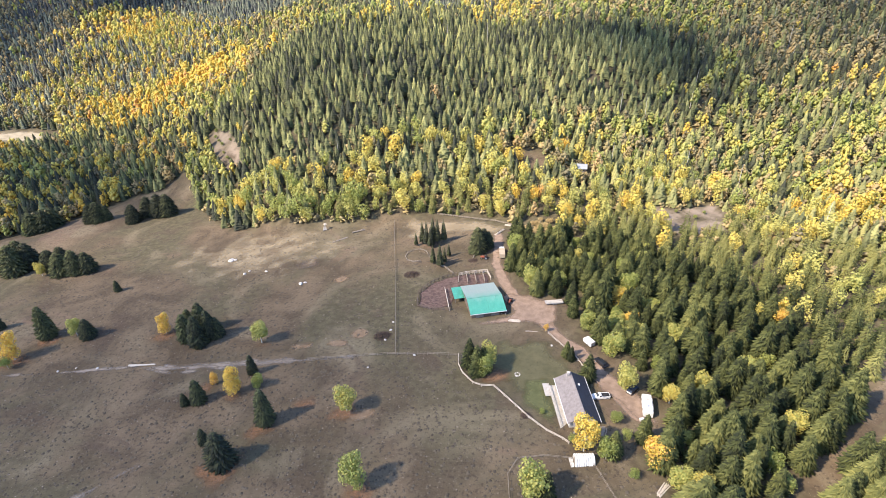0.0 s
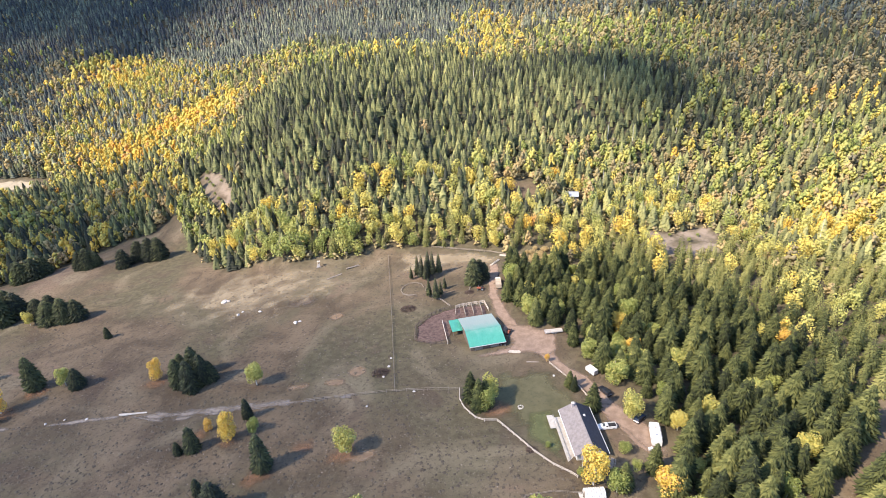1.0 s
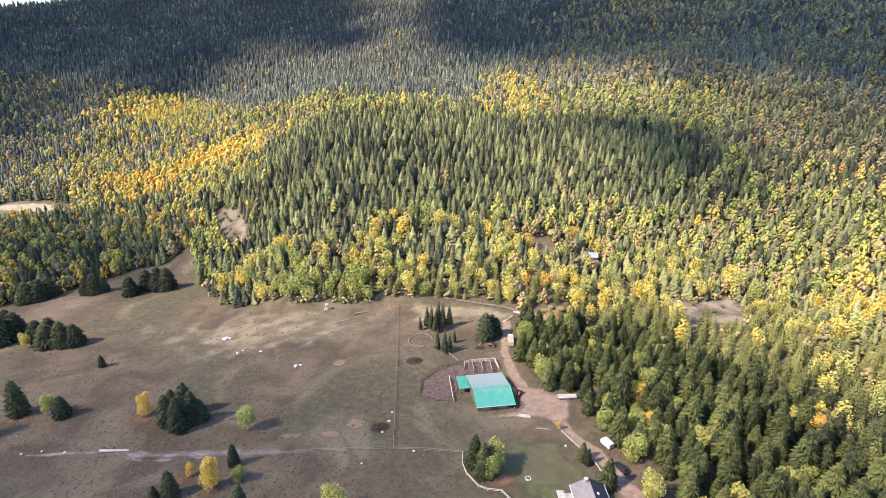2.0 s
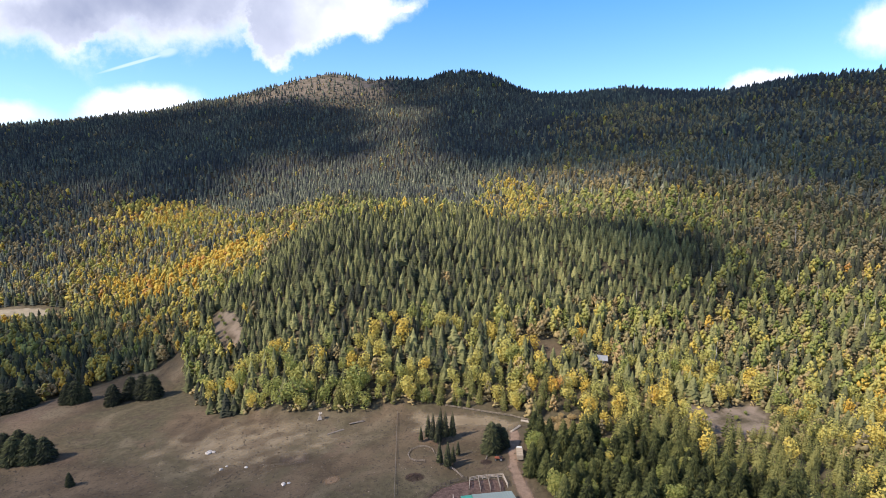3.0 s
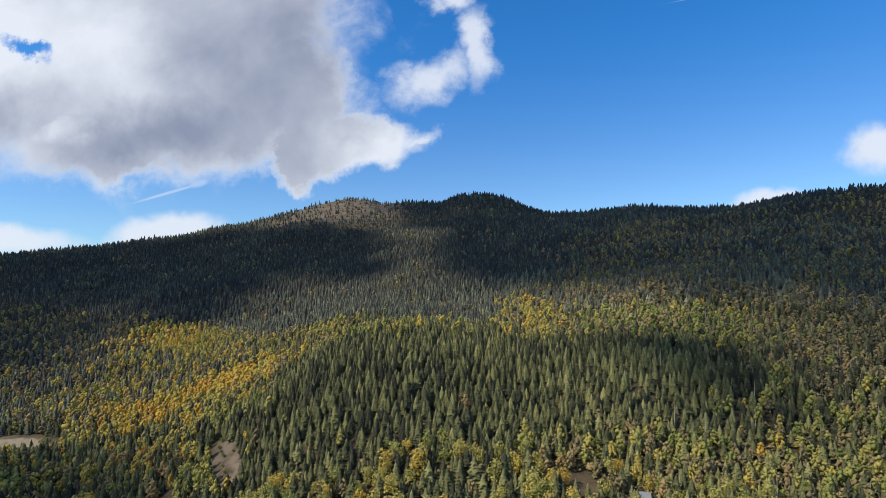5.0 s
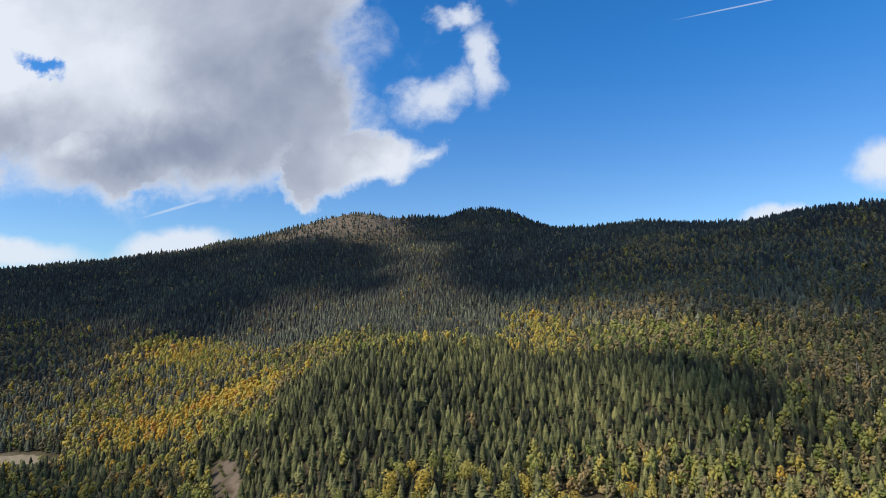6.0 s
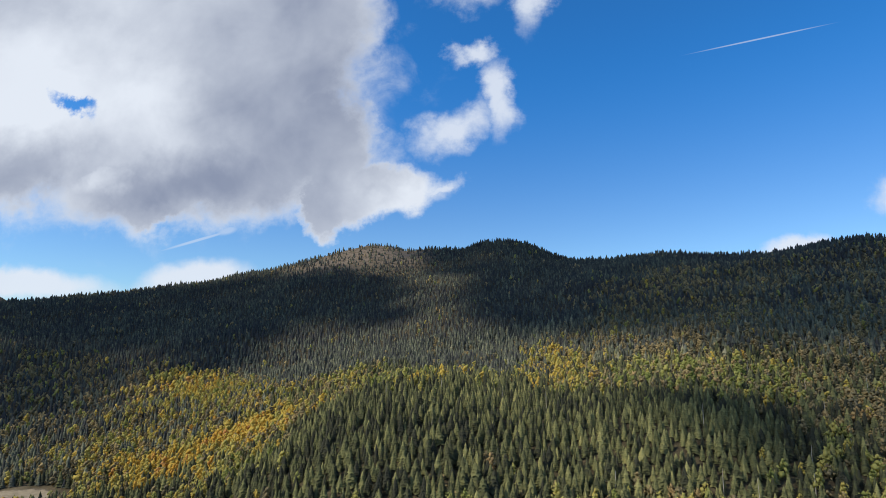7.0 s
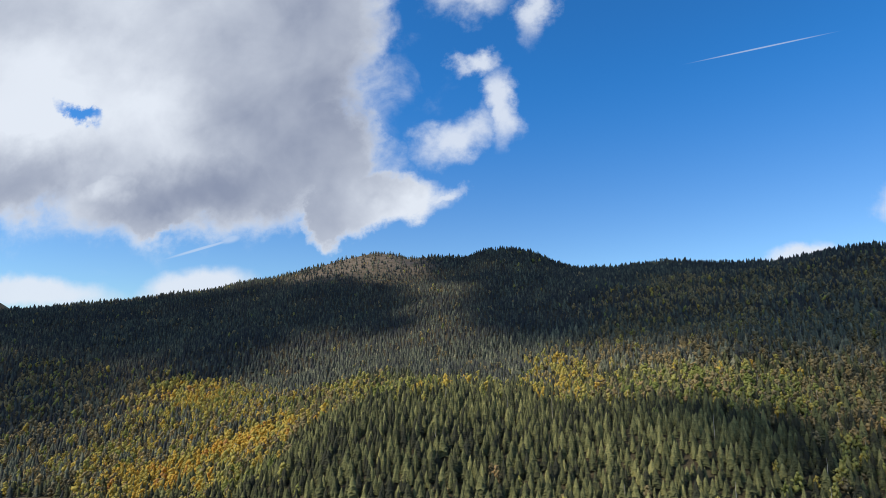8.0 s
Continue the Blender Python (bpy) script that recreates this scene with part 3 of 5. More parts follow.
def scatter(name, label, templates, x, y, h, width, tint, mat, sink=0.3):
    """Many trees as one mesh."""
    if len(x) == 0:
        return None
    z = ground_z(x, y) - sink
    which = rng.integers(0, len(templates), len(x))
    turn = rng.uniform(0, 6.28, len(x))
    vs, fs, ts, o = [], [], [], 0
    for k, (tv, tf) in enumerate(templates):
        m = np.nonzero(which == k)[0]
        if not len(m):
            continue
        c, s = np.cos(turn[m])[:, None], np.sin(turn[m])[:, None]
        wx, hh = (h[m] * width[m])[:, None], h[m][:, None]
        vx = (tv[None, :, 0] * c - tv[None, :, 1] * s) * wx + x[m][:, None]
        vy = (tv[None, :, 0] * s + tv[None, :, 1] * c) * wx + y[m][:, None]
        vz = tv[None, :, 2] * hh + z[m][:, None]
        vs.append(np.stack([vx, vy, vz], 2).reshape(-1, 3))
        fs.append((tf[None] + (np.arange(len(m)) * len(tv))[:, None, None] + o).reshape(-1, 3))
        ts.append(np.repeat(tint[m], len(tv)))
        o += len(m) * len(tv)
    me = mesh_tris(name, np.concatenate(vs), np.concatenate(fs), mat, tint=np.concatenate(ts))
    return tagged(new(name, me), label, "forest", kind="stuff")


def spots(step, r0, r1, a0, a1):
    """A jittered grid of places by bearing and distance."""
    n = int(np.ceil(2 * r1 / step))
    gx, gy = np.meshgrid(np.arange(-n // 2, n // 2 + 1) * step, np.arange(0, int((r1 + 70) / step) + 2) * step)
    x = gx.ravel() + CX + rng.uniform(-0.48, 0.48, gx.size) * step
    y = gy.ravel() + CY - 60 + rng.uniform(-0.48, 0.48, gx.size) * step
    r, a = np.hypot(x - CX, y - CY), np.degrees(np.arctan2(x - CX, y - CY))
    m = (r >= r0) & (r < r1) & (a > a0) & (a < a1) & ~inside(x, y, PASTURE)
    for g in GLADES:
        m &= ~inside(x, y, g)
    return x[m], y[m]


def oval(x, y, cx, cy, rx, ry, turn=0.0):
    c, s = math.cos(radians(turn)), math.sin(radians(turn))
    p, q = (x - cx) * c + (y - cy) * s, (y - cy) * c - (x - cx) * s
    return np.clip(1.6 - 1.2 * np.hypot(p / rx, q / ry), 0, 1)


# stands of the forest, in plan
STANDS = {
    "knoll": [(-155, 465), (-130, 480), (-85, 455), (-40, 425), (5, 430), (55, 470), (110, 445), (155, 435), (175, 390), (180, 355), (170, 340), (135, 330), (105, 330), (75, 320), (30, 310), (-10, 310), (-70, 310), (-95, 320), (-130, 370)],
    "golden": [(-520, 880), (-430, 830), (-320, 760), (-215, 650), (-115, 605), (-95, 515), (-125, 475), (-150, 460), (-170, 435), (-225, 455), (-300, 475), (-375, 520), (-405, 500), (-480, 570), (-470, 640), (-485, 730)],
    "yellow": [(-480, 780), (-485, 835), (-420, 820), (-330, 750), (-305, 680), (-320, 645), (-405, 700)],
    "orange": [(-320, 495), (-350, 555), (-275, 550), (-245, 565), (-210, 575), (-175, 535), (-190, 495), (-235, 505), (-275, 465)],
    "upper_gold": [(40, 620), (50, 710), (75, 785), (100, 685), (110, 555), (105, 490), (75, 465), (45, 480)],
    "lime": [(75, 480), (120, 560), (180, 545), (225, 550), (240, 505), (205, 435), (165, 420), (150, 445), (115, 455)],
    "brush": [(95, 670), (170, 990), (340, 1245), (510, 1180), (900, 1060), (600, 400), (225, 345), (185, 350), (185, 400), (235, 530), (165, 550)],
    "dull": [(-855, 980), (-715, 965), (-495, 830), (-455, 740), (-465, 640), (-480, 570), (-700, 700)],
    "flat": [(75, 290), (95, 315), (160, 320), (180, 340), (210, 340), (280, 330), (280, 150), (200, 130), (160, 165), (150, 180), (135, 200), (110, 205), (90, 225), (75, 250)],
    "amber": [(160, 220), (185, 240), (240, 240), (230, 190), (165, 200)],
    "mid_gold": [(5, 275), (10, 295), (50, 285), (75, 305), (105, 315), (105, 295), (85, 270), (60, 260), (35, 268)],
    "mixed": [(-105, 280), (-70, 285), (-45, 320), (45, 325), (80, 315), (70, 270), (35, 255), (-25, 262), (-65, 262)],
    "edge": [(-165, 335), (-150, 350), (-110, 290), (-55, 276), (-20, 270), (25, 268), (40, 235), (0, 240), (-60, 240), (-120, 240)],
    "valley": [(-375, 445), (-315, 445), (-205, 405), (-120, 325), (-150, 320), (-160, 295), (-200, 270), (-300, 270)],
    "spruces": [(-120, 325), (-75, 325), (-40, 315), (-45, 290), (-65, 280), (-115, 290), (-140, 320)],
}


def stand(x, y, name, soft=30.0):
    """1 inside a stand, 0 outside, with a ragged border."""
    poly = STANDS[name]
    d = np.where(inside(x, y, poly), 1, -1) * rim_distance(x, y, poly)
    return np.clip(0.5 + (d + fbm(x, y, soft * 1.5, 3, 77) * soft * 1.2) / soft, 0, 1)


def kinds(x, y):
    """How likely a broadleaf tree is, how yellow it is, and how likely it is dull."""
    r = np.hypot(x - CX, y - CY)
    leafy_part = 0.14 + fbm(x, y, 70, 3, 21) * 1.2
    hue = 0.5 + fbm(x, y, 55, 3, 33) * 0.9
    dull = np.full(x.shape, 0.14)

    def region(w, part, tone, faded=0.14, clot=0.9):
        nonlocal leafy_part, hue, dull
        leafy_part = leafy_part * (1 - w) + (part + fbm(x, y, 34, 3, 41) * clot) * w
        hue = hue * (1 - w) + (tone + fbm(x, y, 26, 2, 52) * 0.5) * w
        dull = dull * (1 - w) + faded * w

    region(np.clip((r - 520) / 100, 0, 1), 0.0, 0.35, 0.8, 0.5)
    region(stand(x, y, "brush", 60), 0.45, 0.5, 0.94)
    region(stand(x, y, "dull", 60), 0.5, 0.4, 0.85)
    region(stand(x, y, "golden", 45), 0.62, 0.54, 0.52, 1.2)
    region(stand(x, y, "yellow", 40), 0.88, 0.54, 0.15)
    region(stand(x, y, "orange", 24), 0.95, 0.72, 0.05)
    region(stand(x, y, "upper_gold", 24), 0.6, 0.62, 0.35)
    region(stand(x, y, "lime", 26), 0.58, 0.24, 0.5)
    region(stand(x, y, "valley", 40), 0.42, 0.62, 0.3)
    region(stand(x, y, "flat", 34), 0.5, 0.33, 0.35)
    region(stand(x, y, "mixed", 26), 0.3, 0.42, 0.2)
    region(stand(x, y, "mid_gold", 14), 0.46, 0.42, 0.25)
    region(stand(x, y, "amber", 16), 0.72, 0.58, 0.2)
    region(stand(x, y, "knoll", 22), -0.05, 0.4, 0.3, 0.4)
    region(stand(x, y, "spruces", 18), 0.06, 0.5)
    region(stand(x, y, "edge", 14), 0.46, 0.34, 0.08)
    region(oval(x, y, 95, 130, 80, 95), 0.02, 0.4)
    return leafy_part, hue, dull


conifers_near = [tiers_template(8, 5, 0.2 + 0.012 * k, rng) for k in range(7)]
conifers_mid = [tiers_template(5, 4, 0.2 + 0.014 * k, rng) for k in range(6)]
conifers_far = [tiers_template(3, 3, 0.23, rng) for _ in range(5)]
leaves_near = [clump_template(13, 0.105, 46, rng, 0.36) for _ in range(7)]
leaves_mid = [clump_template(9, 0.125, 12, rng, 0.4) for _ in range(7)]
leaves_far = [clump_template(4, 0.18, 3, rng, 0.4) for _ in range(6)]
crowns = [leaf_template(250, 0.043, np.random.default_rng(170 + k), 7, 0.14) for k in range(5)]
boughs = [spruce_crown(np.random.default_rng(140 + k), 12, 8, 0.21, 0.05, 0.68)[:2] for k in range(5)]
SINGLE = [(27, 232), (27, 150), (45, 60), (105, 60), (112, 150), (80, 200)]      # here each tree stands for itself


def plant_forest():
    bands = [("near", 4.6, 0, 430, conifers_near, leaves_near), ("middle", 5.2, 430, 800, conifers_mid, leaves_mid), ("distant", 8.0, 800, 2150, conifers_far, leaves_far)]
    for word, step, r0, r1, cone, leaf in bands:
        lim = 60 if r0 < 400 else 47
        x, y = spots(step, r0, r1, -lim, lim)
        if r0 == 0:
            keep = ~inside(x, y, SINGLE)
            x, y = x[keep], y[keep]
        peak = np.clip(1.6 - np.hypot((x + 370) / 220, (y - 1650) / 150), 0, 1)
        keep = rng.random(len(x)) > peak * 0.8
        x, y = x[keep], y[keep]
        brow = np.interp(np.degrees(np.arctan2(x - CX, y - CY)), BEARING, CREST) + 60
        keep = np.hypot(x - CX, y - CY) < brow
        x, y, brow_here = x[keep], y[keep], brow[keep] - 60
        part, hue, faded = kinds(x, y)
        broad = rng.random(len(x)) < part
        r = np.hypot(x - CX, y - CY)
        size = 1 + fbm(x, y, 60, 2, 71) * 0.6
        hc = rng.triangular(5.5, 9.5, 14.0, len(x)) * size * np.where(r > 800, 1.05, 1)
        hc = np.where(np.abs(r - brow_here) < 70, hc * rng.uniform(0.6, 1.5, len(x)), hc)
        hb = rng.triangular(6.5, 10, 14, len(x)) * size
        tone = np.clip(0.4 + fbm(x, y, 90, 3, 61) * 0.7 + rng.normal(0, 0.26, len(x)), 0, 1)
        # the tone drops beyond 520 m, painting in part of the mountain's shade
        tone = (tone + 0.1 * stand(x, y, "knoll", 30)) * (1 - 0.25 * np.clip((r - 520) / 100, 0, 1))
        tone = tone + 0.25 * stand(x, y, "flat", 34)
        gold = np.clip(hue + rng.normal(0, 0.15, len(x)), 0, 1)
        c, b = ~broad, broad
        dull = b & (rng.random(len(x)) < faded)
        bright = b & ~dull
        if r0 == 0:
            close = c & (np.hypot(x - CX, y - CY) < 225)
            c = c & ~close
            scatter("edge_conifers", "green spruce and fir trees along the edge of the woods", boughs, x[close], y[close], hc[close], rng.uniform(0.95, 1.3, close.sum()), np.clip(tone[close] * 1.1 + 0.22, 0, 1), fir_needles)
        # far conifers take the needles coloured for haze and shade
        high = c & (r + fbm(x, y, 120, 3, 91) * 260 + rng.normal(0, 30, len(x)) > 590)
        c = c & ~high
        scatter(f"{word}_mountain_spruces", "conifer forest on the high mountainside, toned blue-grey for haze and shade", cone, x[high], y[high], hc[high], rng.uniform(1.0, 1.4, high.sum()), tone[high], hazy_needles)
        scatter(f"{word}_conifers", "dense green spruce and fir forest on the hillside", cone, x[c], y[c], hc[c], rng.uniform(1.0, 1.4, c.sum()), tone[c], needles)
        if r0 == 0:
            close = bright & (r < 265)
            bright = bright & ~close
            scatter("edge_aspens", "yellow and lime aspens along the edge of the woods", crowns, x[close], y[close], hb[close], rng.uniform(0.9, 1.2, close.sum()), gold[close], aspen_leaf)
        scatter(f"{word}_aspens", "golden and lime autumn aspens among the conifers", leaf, x[bright], y[bright], hb[bright], rng.uniform(0.85, 1.15, bright.sum()), gold[bright], aspen_leaf)
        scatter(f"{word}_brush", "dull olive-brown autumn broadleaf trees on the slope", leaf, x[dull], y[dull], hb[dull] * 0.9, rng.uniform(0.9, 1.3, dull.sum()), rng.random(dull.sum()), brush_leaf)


def undergrowth():
    """Low pale brush between the broadleaf trees."""
    x, y = spots(4.2, 0, 470, -50, 52)
    w = np.maximum.reduce([stand(x, y, n, 26) for n in ("flat", "mixed", "edge", "mid_gold", "amber", "golden", "lime")])
    keep = (rng.random(len(x)) < 0.85 * w) & ~inside(x, y, SINGLE)
    x, y = x[keep], y[keep]
    scatter("undergrowth", "pale olive and straw-coloured brush under the aspens", leaves_far, x, y, rng.uniform(2.2, 5.0, len(x)), rng.uniform(1.3, 2.1, len(x)), rng.uniform(0.1, 0.75, len(x)), brush_leaf, 0.6)


plant_forest()
undergrowth()

# Trees that stand for themselves
def tapered(bm, p, q, r0, r1, sides=6):
    """A tapered round piece from p to q."""
    p, q = Vector(p), Vector(q)
    turn = (q - p).to_track_quat("Z", "Y").to_matrix()
    rings = []
    for c, r in ((p, r0), (q, r1)):
        rings.append([bm.verts.new(c + turn @ Vector((r * math.cos(6.2832 * k / sides), r * math.sin(6.2832 * k / sides), 0))) for k in range(sides)])
    for k in range(sides):
        bm.faces.new((rings[0][k], rings[0][(k + 1) % sides], rings[1][(k + 1) % sides], rings[1][k]))
    bm.faces.new(rings[1])
    bm.faces.new(rings[0][::-1])


def finish(name, bm, mat):
    me = bpy.data.meshes.new(name)
    bmesh.ops.recalc_face_normals(bm, faces=bm.faces)
    bm.to_mesh(me)
    bm.free()
    me.materials.append(mat)
    return me


def part(name, bm, mat, parent, label=""):
    ob = new(name, finish(name, bm, mat) if isinstance(bm, bmesh.types.BMesh) else bm)
    ob.parent = parent
    return tagged(ob, label)


def thing(name, label, category, x, y, turn=0.0, z=None, group=""):
    ob = new(name)
    ob.empty_display_size = 0.3
    ob.matrix_basis = pose(x, y, gz(x, y) if z is None else z, 0, 0, turn)
    return tagged(ob, label, category, group)


def conifer_kind(name, label, seed, whorls, per, spread, low, shift, taper=0.8, mat=None):
    r = np.random.default_rng(seed)
    root = thing(name, label, "tree", 0, -300)
    bm = bmesh.new()
    tapered(bm, (0, 0, -0.03), (0, 0, 0.9), 0.018, 0.003)
    part("trunk", bm, dark_bark, root, "rough grey-brown trunk")
    v, f, t = spruce_crown(r, whorls, per, spread, low, taper)
    part("crown", mesh_tris("crown", v, f, mat or needles, tint=np.clip(t + shift, 0, 1)), mat or needles, root)
    return root


def broadleaf_kind(name, label, seed, count, hue, wide=1.0, leaf=aspen_leaf):
    r = np.random.default_rng(seed)
    root = thing(name, label, "tree", 0, -300)
    bm = bmesh.new()
    tapered(bm, (0, 0, -0.03), (0, 0, 0.5), 0.02, 0.012)
    for k in range(5):
        a, h = 1.26 * k, 0.26 + 0.06 * k
        tapered(bm, (0, 0, h), (0.16 * math.cos(a), 0.16 * math.sin(a), h + 0.26), 0.009, 0.003, 5)
    part("trunk", bm, pale_bark, root, "pale trunk with thin limbs")
    v, f = leaf_template(count, 0.022, r, 10, 0.12)
    v = v * np.array((wide, wide, 1))
    t = np.repeat(np.clip(hue + r.normal(0, 0.12, len(v) // 4), 0, 1), 4)
    part("crown", mesh_tris("crown", v, f, leaf, tint=t), leaf, root)
    return root


def sized(x, y, h, w=1.0, turn=0.0):
    return pose(x, y, gz(x, y) - 0.15, 0, 0, turn) @ Matrix.Diagonal((h * w, h * w, h, 1))


spruces = [conifer_kind("spruce", "tall dark green spruce standing in the dry pasture", 11 + k, 34, 20, 0.2 + 0.02 * k, 0.04, -0.27, 0.45) for k in range(3)]
firs = [conifer_kind("fir_tree", "olive-green fir in the dense woods beside the yard", 31 + k, 28, 15, 0.2 + 0.015 * k, 0.06, -0.3 + 0.12 * k, 0.6, fir_needles) for k in range(4)]
pines = [conifer_kind("pine_tree", "slim dark pine with a bare lower trunk near the barn", 51, 26, 14, 0.17, 0.14, -0.25)]
golds = [broadleaf_kind("aspen", "golden-yellow autumn aspen with a round crown", 61 + k, 1900, 0.82, 1.0) for k in range(2)]
limes = [broadleaf_kind("aspen", "yellow-green autumn aspen with a round crown", 71 + k, 1900, 0.38 - 0.22 * k, 1.05) for k in range(2)]
ambers = [broadleaf_kind("aspen", "orange-tinged autumn aspen in the pasture", 81, 1900, 0.88, 1.0)]
scrubs = [broadleaf_kind("scrub_bush", "rusty-brown low scrub bush beside the farm road", 95, 1100, 0.8, 1.7, brush_leaf)]
shrubs = [broadleaf_kind("shrub", "dull green leafy shrub on the ground", 91, 1300, 0.02, 1.5)]


def plant(sources, rows, wide=1.0, group=""):
    for k, (x, y, h) in enumerate(rows):
        src = sources[k % len(sources)]
        tree = copy_thing(src, sized(x, y, h, wide * rng.uniform(0.9, 1.12), rng.uniform(0, 360)))
        if group:
            tree["group"] = group


LONE = [(-151, 163, 17.5), (-177, 172, 9.7), (-134, 161, 12.4), (-142, 196, 7), (-63, 133, 9.7), (-76, 121, 11.2), (-80, 120, 6.1), (-52, 110, 16.3), (-60, 96, 17.2), (-68, 104, 7)]
DARK = [(-189, 223, 13.5), (-180, 217, 14.5), (-173, 217, 15.5), (-168, 218, 13), (-184, 225, 14), (-215, 225, 17), (-205, 221, 19), (-202, 227, 16.5), (-210, 232, 16), (-222, 228, 17), (-204, 282, 13.6), (-200, 283, 14.8), (-196, 284, 11.5),
        (-176, 277, 13.8), (-171, 285, 15.1), (-164, 284, 17), (-159, 284, 16.4), (-235, 277, 16), (-229, 279, 16.5), (-228, 285, 15.4), (-240, 282, 16)]
CLUMP = [(-94, 155, 13.5), (-88, 151, 15), (-85, 155, 14.5), (-90, 160, 15), (-95, 161, 11.5), (-83, 156, 10)]
plant(spruces, [(x, y, h * 0.86) for x, y, h in LONE[:2] + LONE[3:8] + LONE[9:]], 1.2, "lone pasture spruces")
plant(spruces[2:], [(x, y, h * 0.72) for x, y, h in LONE[2:3] + LONE[8:9]], 1.45, "lone pasture spruces")
plant(spruces[1:], [(x, y, h * 0.85) for x, y, h in DARK], 1.85, "spruce groups in the pasture")
plant(spruces[1:], [(x, y, h * 0.9) for x, y, h in CLUMP], 1.3, "spruce clump")
plant(pines, [(-7, 218, 13.6), (-4, 220, 14.9), (-2, 220, 13.7), (1, 221, 12.5), (-4, 200, 10.2), (-1, 197, 11.8), (1, 200, 8.5), (-12, 219, 7.7), (3, 206, 7), (-9, 221, 12), (-5, 216, 12)], 0.9, "pines by the barn")
plant(spruces[2:], [(16, 208, 13.3), (19, 211, 11), (21, 212, 8.7)], 1.3, "spruces by the barn")
plant(firs, [(8, 129, 12.2), (10, 125, 12.5), (12, 126, 11), (39, 131, 6.8), (40, 129, 6.3), (43, 120, 10.5), (51, 95, 10.3), (42, 91, 9.5), (23, 79, 11)], 1.15, "conifers in the yard")
plant(limes, [(13.8, 128.5, 10), (12.2, 124.2, 9.5), (-65, 150, 10), (-59, 126, 6), (-29, 113, 10.2), (-23, 86, 12), (20, 80, 13), (-140, 163, 9), (52.3, 114, 10.5), (40, 90, 8.5), (-190, 217, 8), (-238, 275, 9)])
plant(golds, [(35.2, 93, 13), (51, 87, 11), (-74, 129, 5), (35, 145, 3.5)])
plant(ambers, [(-155, 150, 12.5), (-66, 124, 10.2), (-104, 160, 9.5)])
plant(shrubs, [(46, 102, 4), (-154, 145, 5), (47, 96, 3.5), (45, 84, 3), (33, 96, 3), (27, 107, 2), (99, 227, 2.4), (106, 225, 2.8), (112, 229, 2.2), (118, 222, 2.6), (124, 226, 2.2), (-150, 352, 3), (-146, 346, 2.6), (-142, 340, 3), (-138, 330, 2.4), (-133, 322, 2.8), (-129, 316, 3), (-152, 360, 3.4), (-136, 340, 2.2)])

plant(scrubs, [(36, 216, 2.2), (38, 221, 2.8), (40, 214, 2), (42, 219, 3), (41, 226, 2.6), (45, 223, 3.2), (44, 229, 2.5), (47, 218, 2.8), (49, 225, 3.4), (48, 231, 2.6), (52, 229, 3), (53, 222, 3), (39, 228, 2), (43, 215, 2.6), (46, 228, 3), (50, 221, 3.2), (37, 218, 2.4), (44, 221, 3), (47, 224, 3)], 1.35, "scrub by the road")


def plant_singles():
    x, y = spots(5.1, 0, 330, -89, 89)
    m = inside(x, y, SINGLE)
    x, y = x[m], y[m]
    near = np.argsort(np.hypot(x - 40, y - 100))[:330]
    for k in near:
        part_leafy, hue, _ = kinds(x[k:k + 1], y[k:k + 1])
        h = rng.triangular(7, 12, 17.5)
        if rng.random() < part_leafy[0] * 0.9 + 0.1:
            src = golds[int(rng.integers(2))] if hue[0] + rng.normal(0, 0.15) > 0.62 else limes[int(rng.integers(2))]
            h *= 0.62
        else:
            src = firs[int(rng.integers(4))]
        t = copy_thing(src, sized(float(x[k]), float(y[k]), float(h), float(rng.uniform(1.05, 1.4)), float(rng.uniform(0, 360))))
        t["group"] = "trees of the yard's woods"
    rest = np.setdiff1d(np.arange(len(x)), near)
    n = len(rest)
    scatter("further_conifers", "olive-green firs beyond the yard's woods", boughs, x[rest], y[rest], rng.triangular(7, 12, 17.5, n), rng.uniform(0.95, 1.3, n), np.clip(rng.normal(0.56, 0.2, n), 0, 1), fir_needles)


plant_singles()
for src in spruces + firs + pines + golds + limes + ambers + shrubs + scrubs:
    for o in [*src.children, src]:
        bpy.data.objects.remove(o)


# unseen cumulus clouds added beside the valley, between sun and mountain, to shade it
def cumulus_cloud(shadow, size, seed, mat):
    """A heap of puffs with a flat base, whose shadow falls inside the outline on the land."""
    r = np.random.default_rng(seed)
    xs, ys = [p[0] for p in shadow], [p[1] for p in shadow]
    gx, gy = np.meshgrid(np.arange(min(xs), max(xs), size * 0.75), np.arange(min(ys), max(ys), size * 0.75))
    gx, gy = gx.ravel() + r.uniform(-0.3, 0.3, gx.size) * size, gy.ravel() + r.uniform(-0.3, 0.3, gx.size) * size
    m = inside(gx, gy, shadow)
    gx, gy = gx[m], gy[m]
    rise = (1450.0 - ground_z(gx, gy)) / sun_dir.z
    at = np.stack([gx + sun_dir.x * rise, gy + sun_dir.y * rise, np.full(len(gx), 1450.0)], 1)
    middle = at.mean(axis=0)
    ball = bmesh.new()
    bmesh.ops.create_icosphere(ball, subdivisions=2, radius=1.0)
    bv, bf = np.array([v.co[:] for v in ball.verts]), np.array([[v.index for v in f.verts] for f in ball.faces])
    ball.free()
    grow = (size * r.uniform(0.6, 0.95, len(gx)))[:, None, None] * np.array((1.0, 1.0, 0.6))
    v = (bv[None] * grow + (at - middle)[:, None, :]).reshape(-1, 3)
    f = (bf[None] + (np.arange(len(gx)) * len(bv))[:, None, None]).reshape(-1, 3)
    ob = new("cumulus_cloud", mesh_tris("cumulus_cloud", v, f, mat))
    ob.location = middle
    tagged(ob, "unseen cumulus cloud added beside the valley to shade the land", "cloud", kind="structure")


